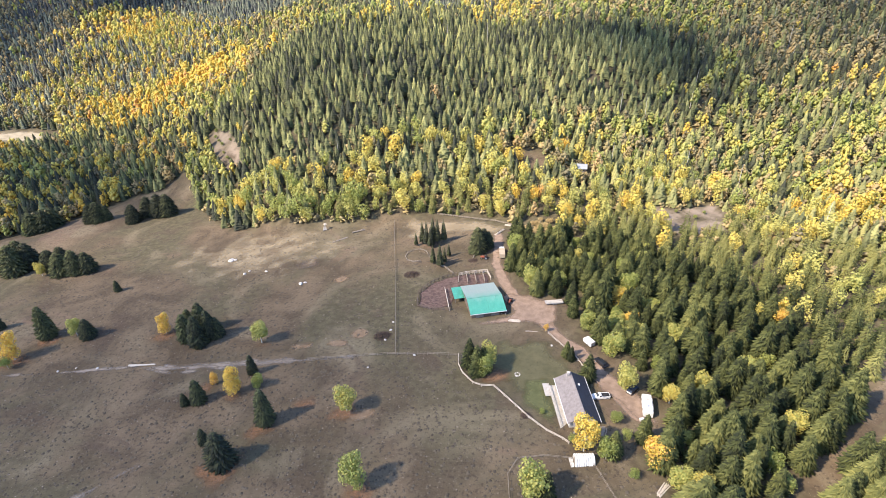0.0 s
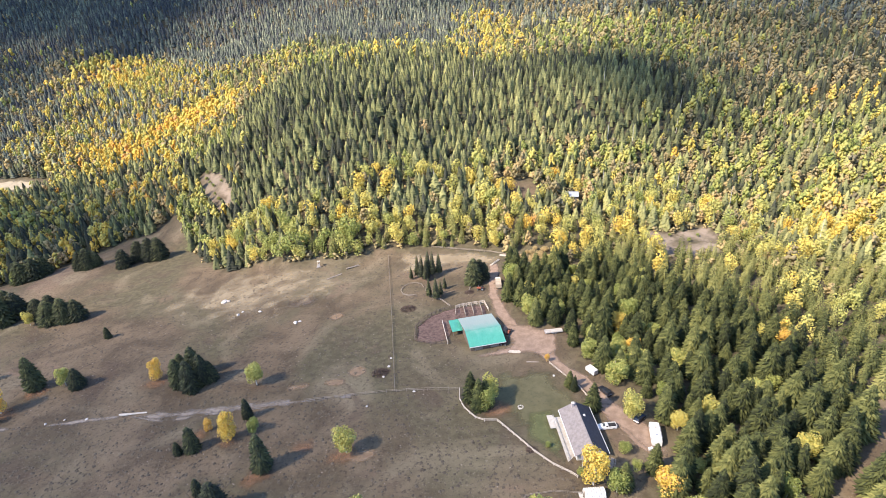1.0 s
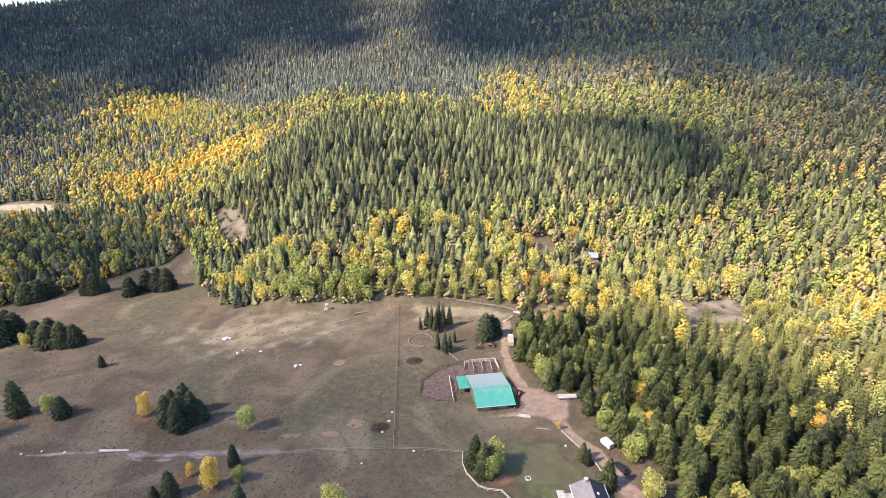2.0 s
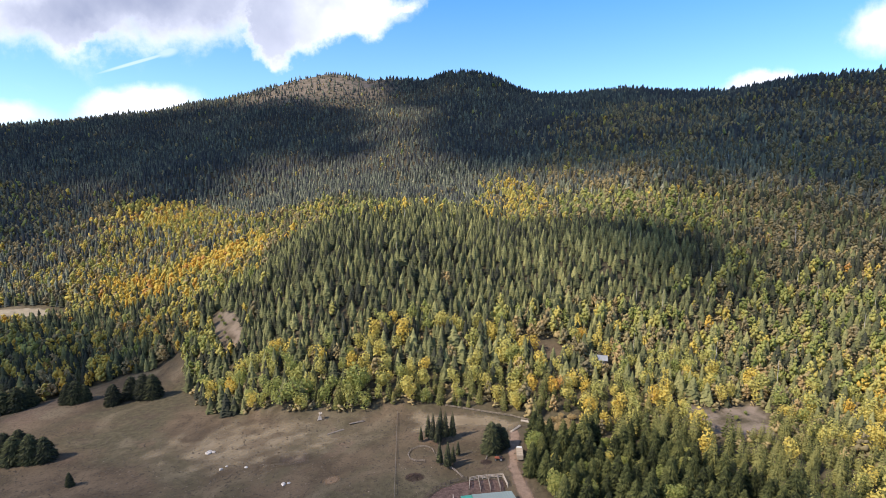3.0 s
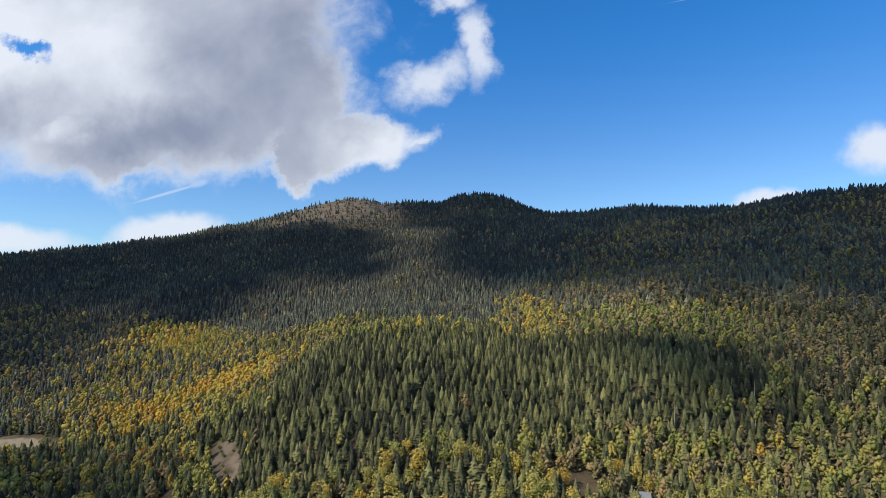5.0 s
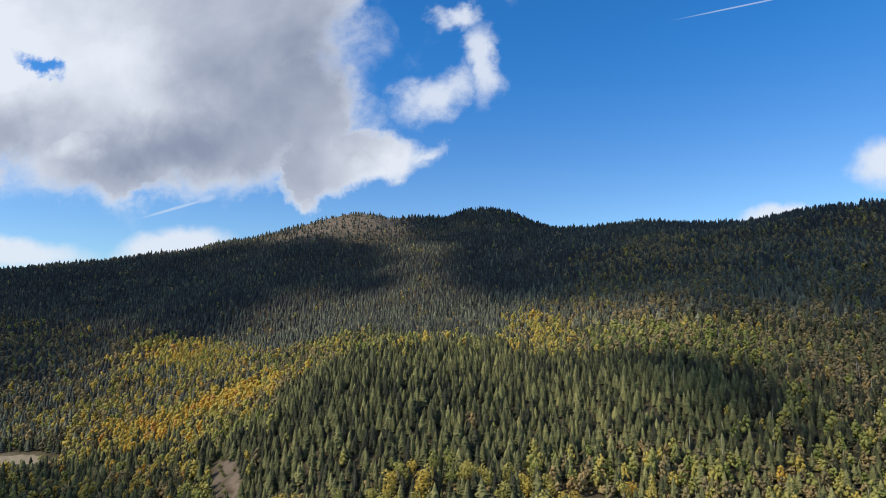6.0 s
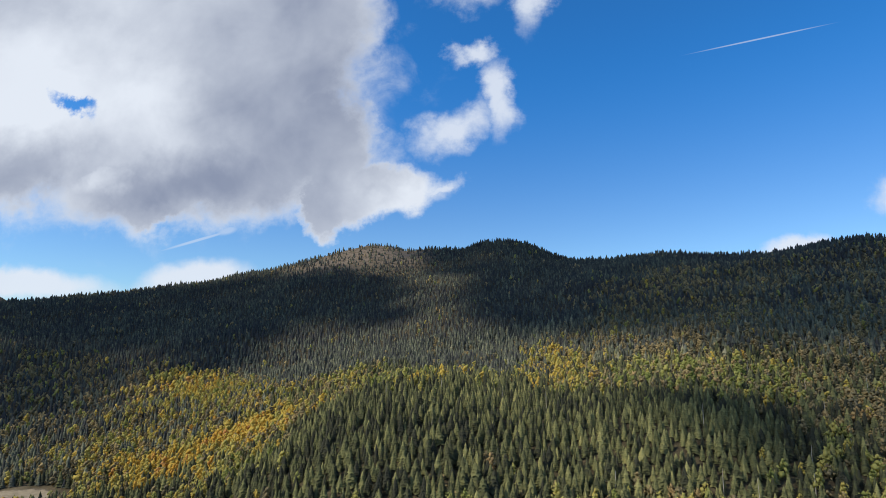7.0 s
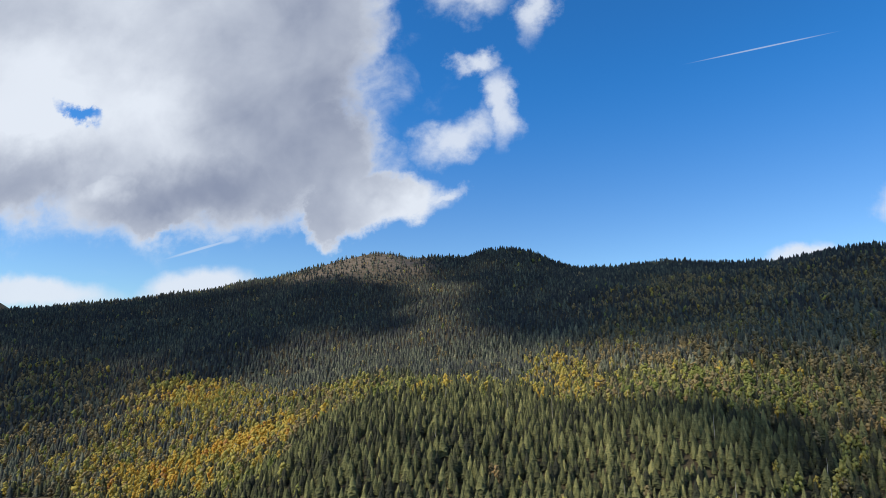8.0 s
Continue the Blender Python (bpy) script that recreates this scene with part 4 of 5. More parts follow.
cumulus_cloud([(-1300, 1450), (-814, 1600), (-541, 1550), (-340, 1500), (-170, 1330), (-120, 1040), (-200, 1000), (-325, 1070), (-390, 1030), (-350, 890), (-375, 820), (-468, 850), (-661, 1007), (-933, 1065), (-1350, 1150)], 70, 100, cloud_mat)
cumulus_cloud([(-230, 1720), (0, 1830), (287, 1720), (640, 1450), (950, 1200), (950, 700), (520, 560), (376, 560), (253, 590), (160, 760), (80, 820), (0, 880), (-30, 1106), (-10, 1248), (-130, 1488)], 75, 101, cloud_mat)
cumulus_cloud([(-900, 1050), (-680, 960), (-520, 820), (-500, 700), (-600, 640), (-850, 820)], 60, 102, thin_cloud)
cumulus_cloud([(-375, 445), (-315, 445), (-205, 400), (-170, 345), (-180, 310), (-240, 280), (-360, 350)], 34, 103, thin_cloud)
# these two are added to darken the knoll's right flank and the brush slope
cumulus_cloud([(110, 440), (165, 442), (205, 400), (205, 345), (160, 330), (115, 350)], 34, 104, cloud_mat)
cumulus_cloud([(215, 410), (190, 445), (240, 540), (470, 540), (470, 430), (290, 380)], 34, 105, sheer_cloud)


def cloud_veil(cx, cy, rx, ry, seed):
    """A thin domed sheet of unseen high cloud, added to soften the sun round (cx, cy)."""
    at = Vector((cx, cy, -8.0)) + sun_dir * (1500.0 / sun_dir.z)
    gx, gy = np.meshgrid(np.linspace(-1.25, 1.25, 70), np.linspace(-1.25, 1.25, 70))
    d = np.hypot(gx, gy)
    fade = np.clip((1.15 - d) * 1.7 + fbm(gx * 100, gy * 100, 60, 4, seed) * 1.1, 0, 1)
    idx = np.arange(gx.size).reshape(gx.shape)
    a, b, c, e = idx[:-1, :-1].ravel(), idx[:-1, 1:].ravel(), idx[1:, 1:].ravel(), idx[1:, :-1].ravel()
    v = np.stack([gx.ravel() * rx, gy.ravel() * ry, (1 - d.ravel()) * 25], 1)
    ob = new("cloud_veil", mesh_tris("cloud_veil", v, np.concatenate([np.stack([a, b, c], 1), np.stack([a, c, e], 1)]), veil_mat, fade=fade.ravel()))
    ob.location = at
    tagged(ob, "unseen veil of thin high cloud, added to soften the sun", "cloud", kind="structure")


cloud_veil(-135, 92, 190, 135, 4)

# Yard, roads and patches
def patch(name, label, poly, mat, soft=1.5, step=1.0, lift=0.1, category="ground patch"):
    """A sheet that lies on the land inside a ragged outline."""
    xs, ys = [p[0] for p in poly], [p[1] for p in poly]
    gx, gy = np.meshgrid(np.arange(min(xs) - 2, max(xs) + 2 + step, step), np.arange(min(ys) - 2, max(ys) + 2 + step, step))
    d = np.where(inside(gx, gy, poly), 1, -1) * rim_distance(gx, gy, poly) + fbm(gx, gy, 5, 3, 12) * soft * 1.6
    fade = np.clip(d / soft, 0, 1)
    gzz = ground_z(gx, gy) + lift
    idx = np.arange(gx.size).reshape(gx.shape)
    a, b, c, e = idx[:-1, :-1].ravel(), idx[:-1, 1:].ravel(), idx[1:, 1:].ravel(), idx[1:, :-1].ravel()
    fl = fade.ravel()
    keep = (fl[a] + fl[b] + fl[c] + fl[e]) > 0
    tris = np.concatenate([np.stack([a, b, c], 1)[keep], np.stack([a, c, e], 1)[keep]])
    used = np.unique(tris)
    remap = np.zeros(gx.size, int)
    remap[used] = np.arange(len(used))
    v = np.stack([gx.ravel(), gy.ravel(), gzz.ravel()], 1)[used]
    ob = new(name, mesh_tris(name, v, remap[tris], mat, fade=fl[used]))
    return tagged(ob, label, category, kind="structure")


def ribbon(points, half):
    """The outline of a strip along a line."""
    left, right = [], []
    for k, (x, y) in enumerate(points):
        (ax, ay), (bx, by) = points[max(0, k - 1)], points[min(len(points) - 1, k + 1)]
        n = math.hypot(bx - ax, by - ay)
        nx, ny = -(by - ay) / n * half, (bx - ax) / n * half
        left.append((x + nx, y + ny)), right.append((x - nx, y - ny))
    return left + right[::-1]


ROAD = [(27, 226), (25.5, 212), (23.2, 196), (24.7, 179), (29, 165), (34.5, 153), (38.3, 142.5), (44, 132), (47, 124), (48.8, 115), (51.5, 107.5), (54, 101)]
patch("road", "pale packed-dirt farm road with worn wheel tracks", ribbon(ROAD, 3.0), dirt_mat, 1.6, 0.8, 0.1, "road")
patch("pavement", "bare dirt turning place in front of the barn", [(23, 170), (30, 172), (42, 163), (41, 152), (36, 147), (31, 150), (22, 151), (10, 150), (12, 154), (24, 156)], dirt_mat, 3.0, 1.0, 0.16, "yard")
patch("pavement", "bare dirt parking place beside the house", [(44, 123), (51, 121), (57, 109), (57.5, 100), (52, 100), (49, 109), (45, 115)], dirt_mat, 2.0, 0.8, 0.16, "yard")
patch("lawn", "short green lawn beside the house", [(25, 122), (31, 121), (32, 112), (32, 103), (31, 98), (26, 103), (22, 108), (20, 114)], lawn_mat, 4.0, 1.0, 0.1, "lawn")
patch("lawn", "thin dull grass of the fenced yard", [(6, 132), (10, 120), (16, 117), (20, 113), (30, 100), (34, 97), (46, 98), (47, 116), (44, 126), (36, 140), (31, 143), (18, 143)], dull_lawn, 7.0, 1.2, 0.07, "lawn")
patch("pen_soil", "trodden reddish-brown soil of the cattle pen", [(-10, 166), (-9.5, 177), (-4, 184.5), (6, 189), (19, 188), (20, 178), (7, 175), (3, 164), (-4, 163)], mud_mat, 2.0, 0.8, 0.12, "pen soil")
patch("track", "pale rutted cattle track along the pasture", ribbon([(-175, 140), (-150, 141), (-135, 140.5), (-109, 141), (-94, 138.5), (-84, 140), (-74, 138), (-59, 138.6), (-43, 137.8), (-30, 138)], 1.2), pale_mat, 1.8, 0.6, 0.14, "track")
patch("track", "wide pale eroded braid of the cattle track", ribbon([(-96, 139), (-86, 138.6), (-76, 138), (-64, 138.4), (-50, 138.2)], 2.2), pale_mat, 2.4, 0.6, 0.12, "track")
patch("track", "second pale branch of the cattle track", ribbon([(-103, 139.5), (-92, 136), (-80, 136.3), (-66, 137.8)], 1.0), pale_mat, 1.6, 0.6, 0.13, "track")
patch("track", "pale trampled streak in the rough pasture", ribbon([(-100, 84), (-93, 90), (-86, 96), (-80, 101)], 1.2), pale_mat, 3.0, 0.6, 0.12, "track")
for cx, cy, rx, ry in [(-49, 146, 5, 3.4), (-37.5, 146.5, 4.8, 3.4), (-30, 151.5, 4.5, 4.2), (-43, 192, 4, 4), (-88, 157, 8, 4), (-25, 111, 6, 4)]:
    ring = [(cx + rx * math.cos(a / 10 * 6.283), cy + ry * math.sin(a / 10 * 6.283)) for a in range(10)]
    patch("straw_patch", "round patch of dead straw-coloured grass", ring, straw_mat, 2.2, 0.8, 0.09, "grass patch")
# pool of sunlight at the forest edge, painted as paler grass
patch("straw_patch", "grass along the forest edge with sunlight painted in", [(-132, 236), (-104, 252), (-60, 249), (-28, 248), (-40, 214), (-70, 196), (-100, 196), (-134, 208)], sunlit_tan_mat, 32.0, 2.0, 0.07, "grass patch")
patch("straw_patch", "tan bare ground behind the barn", [(-22, 250), (12, 246), (34, 232), (28, 222), (10, 226), (-16, 224)], sunlit_tan_mat, 8.0, 1.5, 0.07, "grass patch")
for cx, cy, r in [(-29, 113, 7), (-23, 86, 6), (-65, 150, 5), (-104, 160, 6), (-155, 150, 6), (-66, 124, 5), (-60, 95, 8), (-52, 109, 6), (15, 124, 7), (-150, 162, 6), (-44, 118, 5), (-78, 128, 5)]:
    patch("leaf_litter", "rust-brown fallen leaves on the grass under a tree", [(cx + r * math.cos(0.7 * k), cy - 1.5 + r * 0.85 * math.sin(0.7 * k)) for k in range(9)], litter_mat, 4.5, 0.8, 0.11, "leaf litter")
patch("meadow", "pale dry meadow in a gap of the woods", [(-425, 492), (-388, 503), (-358, 494), (-350, 482), (-372, 474), (-425, 474)], hay_mat, 6.0, 3.0, 0.15, "meadow")
patch("scrape", "bare brown earth scrape in the pasture", [(-72, 203), (-56, 201), (-48, 211), (-58, 219), (-74, 213)], scrape_mat, 10.0, 1.0, 0.06, "bare earth")


def box(bm, x0, x1, y0, y1, z0, z1, m=None):
    v = [bm.verts.new((x, y, z)) for x in (x0, x1) for y in (y0, y1) for z in (z0, z1)]
    for f in ((0, 1, 3, 2), (4, 6, 7, 5), (0, 4, 5, 1), (2, 3, 7, 6), (0, 2, 6, 4), (1, 5, 7, 3)):
        bm.faces.new([v[i] for i in f])
    if m is not None:
        bmesh.ops.transform(bm, matrix=m, verts=v)
    return v


def boxed(*args, bevel=0.0, m=None):
    bm = bmesh.new()
    box(bm, *args, m=m)
    if bevel:
        bmesh.ops.bevel(bm, geom=bm.edges[:], offset=bevel, segments=2, affect="EDGES")
    return bm


def slab(corners, thick):
    """A flat sheet with thickness below the given corners."""
    bm = bmesh.new()
    top = [bm.verts.new(c) for c in corners]
    low = [bm.verts.new((c[0], c[1], c[2] - thick)) for c in corners]
    bm.faces.new(top), bm.faces.new(low[::-1])
    n = len(corners)
    for k in range(n):
        bm.faces.new((top[k], low[k], low[(k + 1) % n], top[(k + 1) % n]))
    return bm


def loft(rings):
    """Skins a row of closed outlines."""
    bm = bmesh.new()
    rows = [[bm.verts.new(p) for p in ring] for ring in rings]
    for a, b in zip(rows, rows[1:]):
        for k in range(len(a)):
            bm.faces.new((a[k], a[(k + 1) % len(a)], b[(k + 1) % len(a)], b[k]))
    bm.faces.new(rows[0][::-1]), bm.faces.new(rows[-1])
    return bm


def roof_sheets(parent, name, x0, x1, y_eave, z_eave, y_top, z_top, mat, count, along="y"):
    """A slope of roofing panels, each with a raised seam."""
    w = (x1 - x0) / count
    for k in range(count):
        a, b = x0 + k * w, x0 + (k + 1) * w
        bm = slab([(a, y_eave, z_eave), (b - 0.02, y_eave, z_eave), (b - 0.02, y_top, z_top), (a, y_top, z_top)], 0.06)
        seam = slab([(a, y_eave, z_eave + 0.05), (a + 0.07, y_eave, z_eave + 0.05), (a + 0.07, y_top, z_top + 0.05), (a, y_top, z_top + 0.05)], 0.05)
        tmp = bpy.data.meshes.new("seam")
        seam.to_mesh(tmp), seam.free()
        bm.from_mesh(tmp)
        bpy.data.meshes.remove(tmp)
        if along == "x":
            bmesh.ops.transform(bm, matrix=Matrix.Rotation(radians(-90), 4, "Z"), verts=bm.verts[:])
        part(name, bm, mat, parent)


def window(parent, x, y, z, w, h, axis="y"):
    """A framed pane on a wall whose outside faces along the axis."""
    if axis == "y":
        f = part("window", boxed(x - w / 2 - 0.08, x + w / 2 + 0.08, y - 0.05, y + 0.05, z - 0.08, z + h + 0.08), white_paint, parent)
        part("pane", boxed(x - w / 2, x + w / 2, y - 0.065, y + 0.065, z, z + h), glass, f)
    else:
        f = part("window", boxed(x - 0.05, x + 0.05, y - w / 2 - 0.08, y + w / 2 + 0.08, z - 0.08, z + h + 0.08), white_paint, parent)
        part("pane", boxed(x - 0.065, x + 0.065, y - w / 2, y + w / 2, z, z + h), glass, f)


def barn():
    b = thing("barn", "wooden barn under a wide teal and grey metal roof", "barn", 14.9, 165.3, 9.0, gz(14.9, 165.3) - 0.3)
    hx, y0, y1, yr = 6.2, -8.6, 8.8, -2.4
    for name, args in (("wall", (-hx, hx, y0, y0 + 0.2, -1, 3.1)), ("wall", (-hx, hx, y1 - 0.2, y1, -1.2, 2.9)),
                       ("wall", (-hx, -hx + 0.2, y0 + 0.2, y1 - 0.2, -1.2, 3.0)), ("wall", (hx - 0.2, hx, y0 + 0.2, y1 - 0.2, -1.2, 3.0))):
        part(name, boxed(*args), barn_wood, b)
    for s in (-1, 1):
        gable = bmesh.new()
        loop = [(s * (hx - 0.1), y0 + 0.1, 2.95), (s * (hx - 0.1), y1 - 0.1, 2.8), (s * (hx - 0.1), yr, 5.0)]
        rows = [[gable.verts.new((p[0] + d, p[1], p[2])) for p in loop] for d in (-0.08, 0.08)]
        gable.faces.new(rows[0]), gable.faces.new(rows[1])
        for k in range(3):
            gable.faces.new((rows[0][k], rows[0][(k + 1) % 3], rows[1][(k + 1) % 3], rows[1][k]))
        part("gable", gable, barn_wood, b)
    roof_sheets(b, "roof_panel", -6.7, 6.7, -9.4, 3.15, yr, 5.35, barn_roof, 15)
    roof_sheets(b, "roof_panel", -6.7, 6.7, 9.5, 2.95, yr + 0.02, 5.35, barn_roof, 15)
    part("ridge_cap", boxed(-6.75, 6.75, yr - 0.2, yr + 0.22, 5.34, 5.43, bevel=0.03), barn_roof, b)
    part("fascia", boxed(-6.72, 6.72, -9.5, -9.42, 2.85, 3.12), white_paint, b, "white fascia board")
    for x in (-3.2, 2.6):
        d = part("door", boxed(x - 1.5, x + 1.5, y0 - 0.1, y0 - 0.02, -0.6, 2.3), old_wood, b, "grey sliding plank door")
        part("rail", boxed(x - 1.7, x + 1.7, y0 - 0.16, y0 - 0.1, 2.3, 2.4), steel, d)
    lean = thing("lean_to", "small open shelter with a teal metal roof", "shed", 6.0, 170.6, 9.0, gz(6.0, 170.6) - 0.1)
    for x, y in ((-1.9, -3), (1.9, -3), (-1.9, 3), (1.9, 3)):
        part("post", boxed(x - 0.1, x + 0.1, y - 0.1, y + 0.1, -0.6, 2.35), old_wood, lean)
    part("back_wall", boxed(-1.8, 1.8, 3.1, 3.2, -0.6, 2.3), barn_wood, lean)
    roof_sheets(lean, "roof_panel", -2.3, 2.2, -3.5, 2.4, 3.5, 2.85, teal_roof, 5)


barn()


def house():
    h = thing("house", "single-storey cream house with a grey shingled gable roof", "house", 37.0, 109.2, 1.5, gz(37.0, 109.2))
    yn, ys, xw, xe = 7.9, -7.9, -3.9, 3.7
    for args in ((xw, xe, ys, ys + 0.2, -1.2, 2.7), (xw, xe, yn - 0.2, yn, -1.2, 2.7), (xw, xw + 0.2, ys + 0.2, yn - 0.2, -1.2, 2.7), (xe - 0.2, xe, ys + 0.2, yn - 0.2, -1.2, 2.7)):
        part("wall", boxed(*args), siding, h)
    for s in (-1, 1):
        bm = bmesh.new()
        y = s * 7.8
        rows = [[bm.verts.new((p[0], y + d, p[1])) for p in ((xw, 2.65), (xe, 2.65), (0.1, 4.75))] for d in (-0.08, 0.08)]
        bm.faces.new(rows[0]), bm.faces.new(rows[1])
        for k in range(3):
            bm.faces.new((rows[0][k], rows[0][(k + 1) % 3], rows[1][(k + 1) % 3], rows[1][k]))
        part("gable", bm, siding, h)
    west = part("roof", slab([(-4.6, -8.5, 2.65), (0.0, -8.5, 5.1), (0.0, 8.5, 5.1), (-4.6, 8.5, 2.65)], 0.16), shingle, h, "grey shingled roof slope")
    # the east slope's shade is in its colour
    east = part("roof", slab([(0.01, -8.5, 5.1), (4.4, -8.5, 2.65), (4.4, 8.5, 2.65), (0.01, 8.5, 5.1)], 0.16), shaded_shingle, h, "shingled roof slope with its shade painted dark")
    for k in range(1, 12):                                       # courses of shingles
        f = k / 12
        part("shingle_course", slab([(-4.6 * f, -8.48, 5.12 - 2.45 * f), (-4.6 * f + 0.36, -8.48, 5.135 - 2.45 * f + 0.19), (-4.6 * f + 0.36, 8.48, 5.135 - 2.45 * f + 0.19), (-4.6 * f, 8.48, 5.12 - 2.45 * f)], 0.02), shingle, west)
        part("shingle_course", slab([(4.4 * f - 0.36, -8.48, 5.135 - 2.45 * f + 0.2), (4.4 * f, -8.48, 5.12 - 2.45 * f), (4.4 * f, 8.48, 5.12 - 2.45 * f), (4.4 * f - 0.36, 8.48, 5.135 - 2.45 * f + 0.2)], 0.02), shaded_shingle, east)
    part("ridge_cap", boxed(-0.14, 0.14, -8.5, 8.5, 5.07, 5.16), shingle, h)
    for x in (-4.66, 4.46):
        part("gutter", boxed(x - 0.07, x + 0.07, -8.55, 8.55, 2.5, 2.64), white_paint, h, "white eaves gutter")
    porch = part("porch_roof", slab([(-3.3, -10.3, 2.55), (-3.3, -6.2, 3.7), (0.4, -6.2, 3.7), (0.4, -10.3, 2.55)], 0.14), shingle, h, "lower shingled porch roof")
    for x in (-3.1, 0.2):
        part("post", boxed(x - 0.08, x + 0.08, -10.1, -9.94, -0.6, 2.45), white_paint, porch)
    ch = part("chimney", boxed(-1.3, -0.6, 6.9, 7.6, 4.0, 5.9), brick_mat, h, "grey brick chimney")
    part("cap", boxed(-1.38, -0.52, 6.82, 7.68, 5.9, 6.0), stone_mat, ch)
    part("skylight", boxed(1.1, 1.6, 3.4, 4.0, 4.28, 4.62), white_paint, h, "white roof vent")
    for y in (-5, -1.5, 2, 5.5):
        window(h, xw - 0.02, y, 0.9, 1.5, 1.2, "x")
        window(h, xe + 0.02, y, 0.9, 1.2, 1.1, "x")
    d = part("door", boxed(xe - 0.03, xe + 0.06, -3.7, -2.7, 0.0, 2.05), old_wood, h, "brown entrance door")
    part("handle", boxed(xe + 0.06, xe + 0.12, -3.6, -3.52, 1.0, 1.1), steel, d)
    deck = part("deck", boxed(-6.2, -3.95, -7.8, 8.2, 0.0, 0.16), old_wood, h, "pale board deck with a rail")
    for k in range(15):
        part("board", boxed(-6.2 + k * 0.15, -6.07 + k * 0.15, -7.8, 8.2, 0.165, 0.2), cream_boards, deck)
    for k in range(9):
        part("post", boxed(-6.25, -6.15, -7.8 + 2 * k - 0.05, -7.8 + 2 * k + 0.05, -1.0, 1.1), cream_boards, deck)
    part("handrail", boxed(-6.28, -6.12, -7.85, 8.25, 1.1, 1.18), cream_boards, deck)
    part("deck", boxed(-7.8, -6.2, 4.2, 9.2, 0.0, 0.16), cream_boards, h, "pale corner deck")


house()


def cabin():
    c = thing("cabin", "small cabin with a pale metal roof half hidden by aspens", "cabin", 76.0, 276.0, -12.0, gz(76.0, 276.0) - 0.2)
    for args in ((-4, 4, -2.6, -2.4, -0.8, 2.4), (-4, 4, 2.4, 2.6, -0.8, 2.4), (-4, -3.8, -2.4, 2.4, -0.8, 2.4), (3.8, 4, -2.4, 2.4, -0.8, 2.4)):
        part("wall", boxed(*args), barn_wood, c)
    roof_sheets(c, "roof_panel", -4.5, 4.5, -3.2, 2.3, 0.0, 4.0, pale_roof, 9)
    roof_sheets(c, "roof_panel", -4.5, 4.5, 3.2, 2.3, 0.02, 4.0, pale_roof, 9)
    part("ridge_cap", boxed(-4.5, 4.5, -0.2, 0.2, 4.0, 4.08), pale_roof, c)
    part("door", boxed(-0.5, 0.5, -2.68, -2.6, -0.2, 1.85), old_wood, c, "grey plank door")
    for x in (-2.4, 2.4):
        window(c, x, -2.62, 0.8, 1.0, 0.9)


cabin()


def quonset():
    """Arched shed of white ribbed sheets."""
    s = thing("arched_shed", "small arched shed of white ribbed metal sheets", "shed", 34.5, 89.8, 0.0)
    n, seg = 9, 10
    for k in range(n):
        x0, x1 = -2.5 + 5.0 * k / n, -2.5 + 5.0 * (k + 1) / n - 0.03
        rings = []
        for x, r in ((x0, 1.62), (x0 + 0.14, 1.82), (x1 - 0.14, 1.82), (x1, 1.62)):
            arc = [(x, r * math.cos(math.pi * j / seg), -0.3 + 1.35 * r * math.sin(math.pi * j / seg)) for j in range(seg + 1)]
            inner = [(x, (r - 0.06) * math.cos(math.pi * j / seg), -0.3 + 1.35 * (r - 0.06) * math.sin(math.pi * j / seg)) for j in range(seg, -1, -1)]
            rings.append(arc + inner)
        part("rib", loft(rings), white_paint, s)
    for x in (-2.42, 2.42):
        bm = loft([[(x + d, 1.66 * math.cos(math.pi * j / seg), -0.3 + 2.22 * math.sin(math.pi * j / seg)) for j in range(seg + 1)] for d in (-0.04, 0.04)])
        part("end_wall", bm, siding, s, "pale end wall")
    part("door", boxed(-2.53, -2.47, -0.6, 0.6, -0.3, 1.5), old_wood, s, "weathered plank door")
    st = thing("concrete_pad", "pale concrete pad at the arched shed", "slab", 31.4, 89.6, 0.0)
    part("slab", boxed(-0.5, 0.5, -1.5, 1.5, -0.3, 0.1, bevel=0.02), stone_mat, st)


quonset()

# Vehicles, fences and smaller things
def wheel(parent, x, y, r, w=0.24):
    t = bmesh.new()
    tapered(t, (x - w / 2, y, r), (x + w / 2, y, r), r, r, 14)
    ty = part("wheel", t, rubber, parent, "black tyre")
    q = bmesh.new()
    tapered(q, (x - w / 2 - 0.01, y, r), (x + w / 2 + 0.01, y, r), r * 0.58, r * 0.58, 10)
    part("rim", q, steel, ty)


def section(y, w, z0, z1, tuck=0.0):
    return [(-w, y, z0), (w, y, z0), (w, y, z0 + (z1 - z0) * 0.55), (w - tuck, y, z1), (-w + tuck, y, z1), (-w, y, z0 + (z1 - z0) * 0.55)]


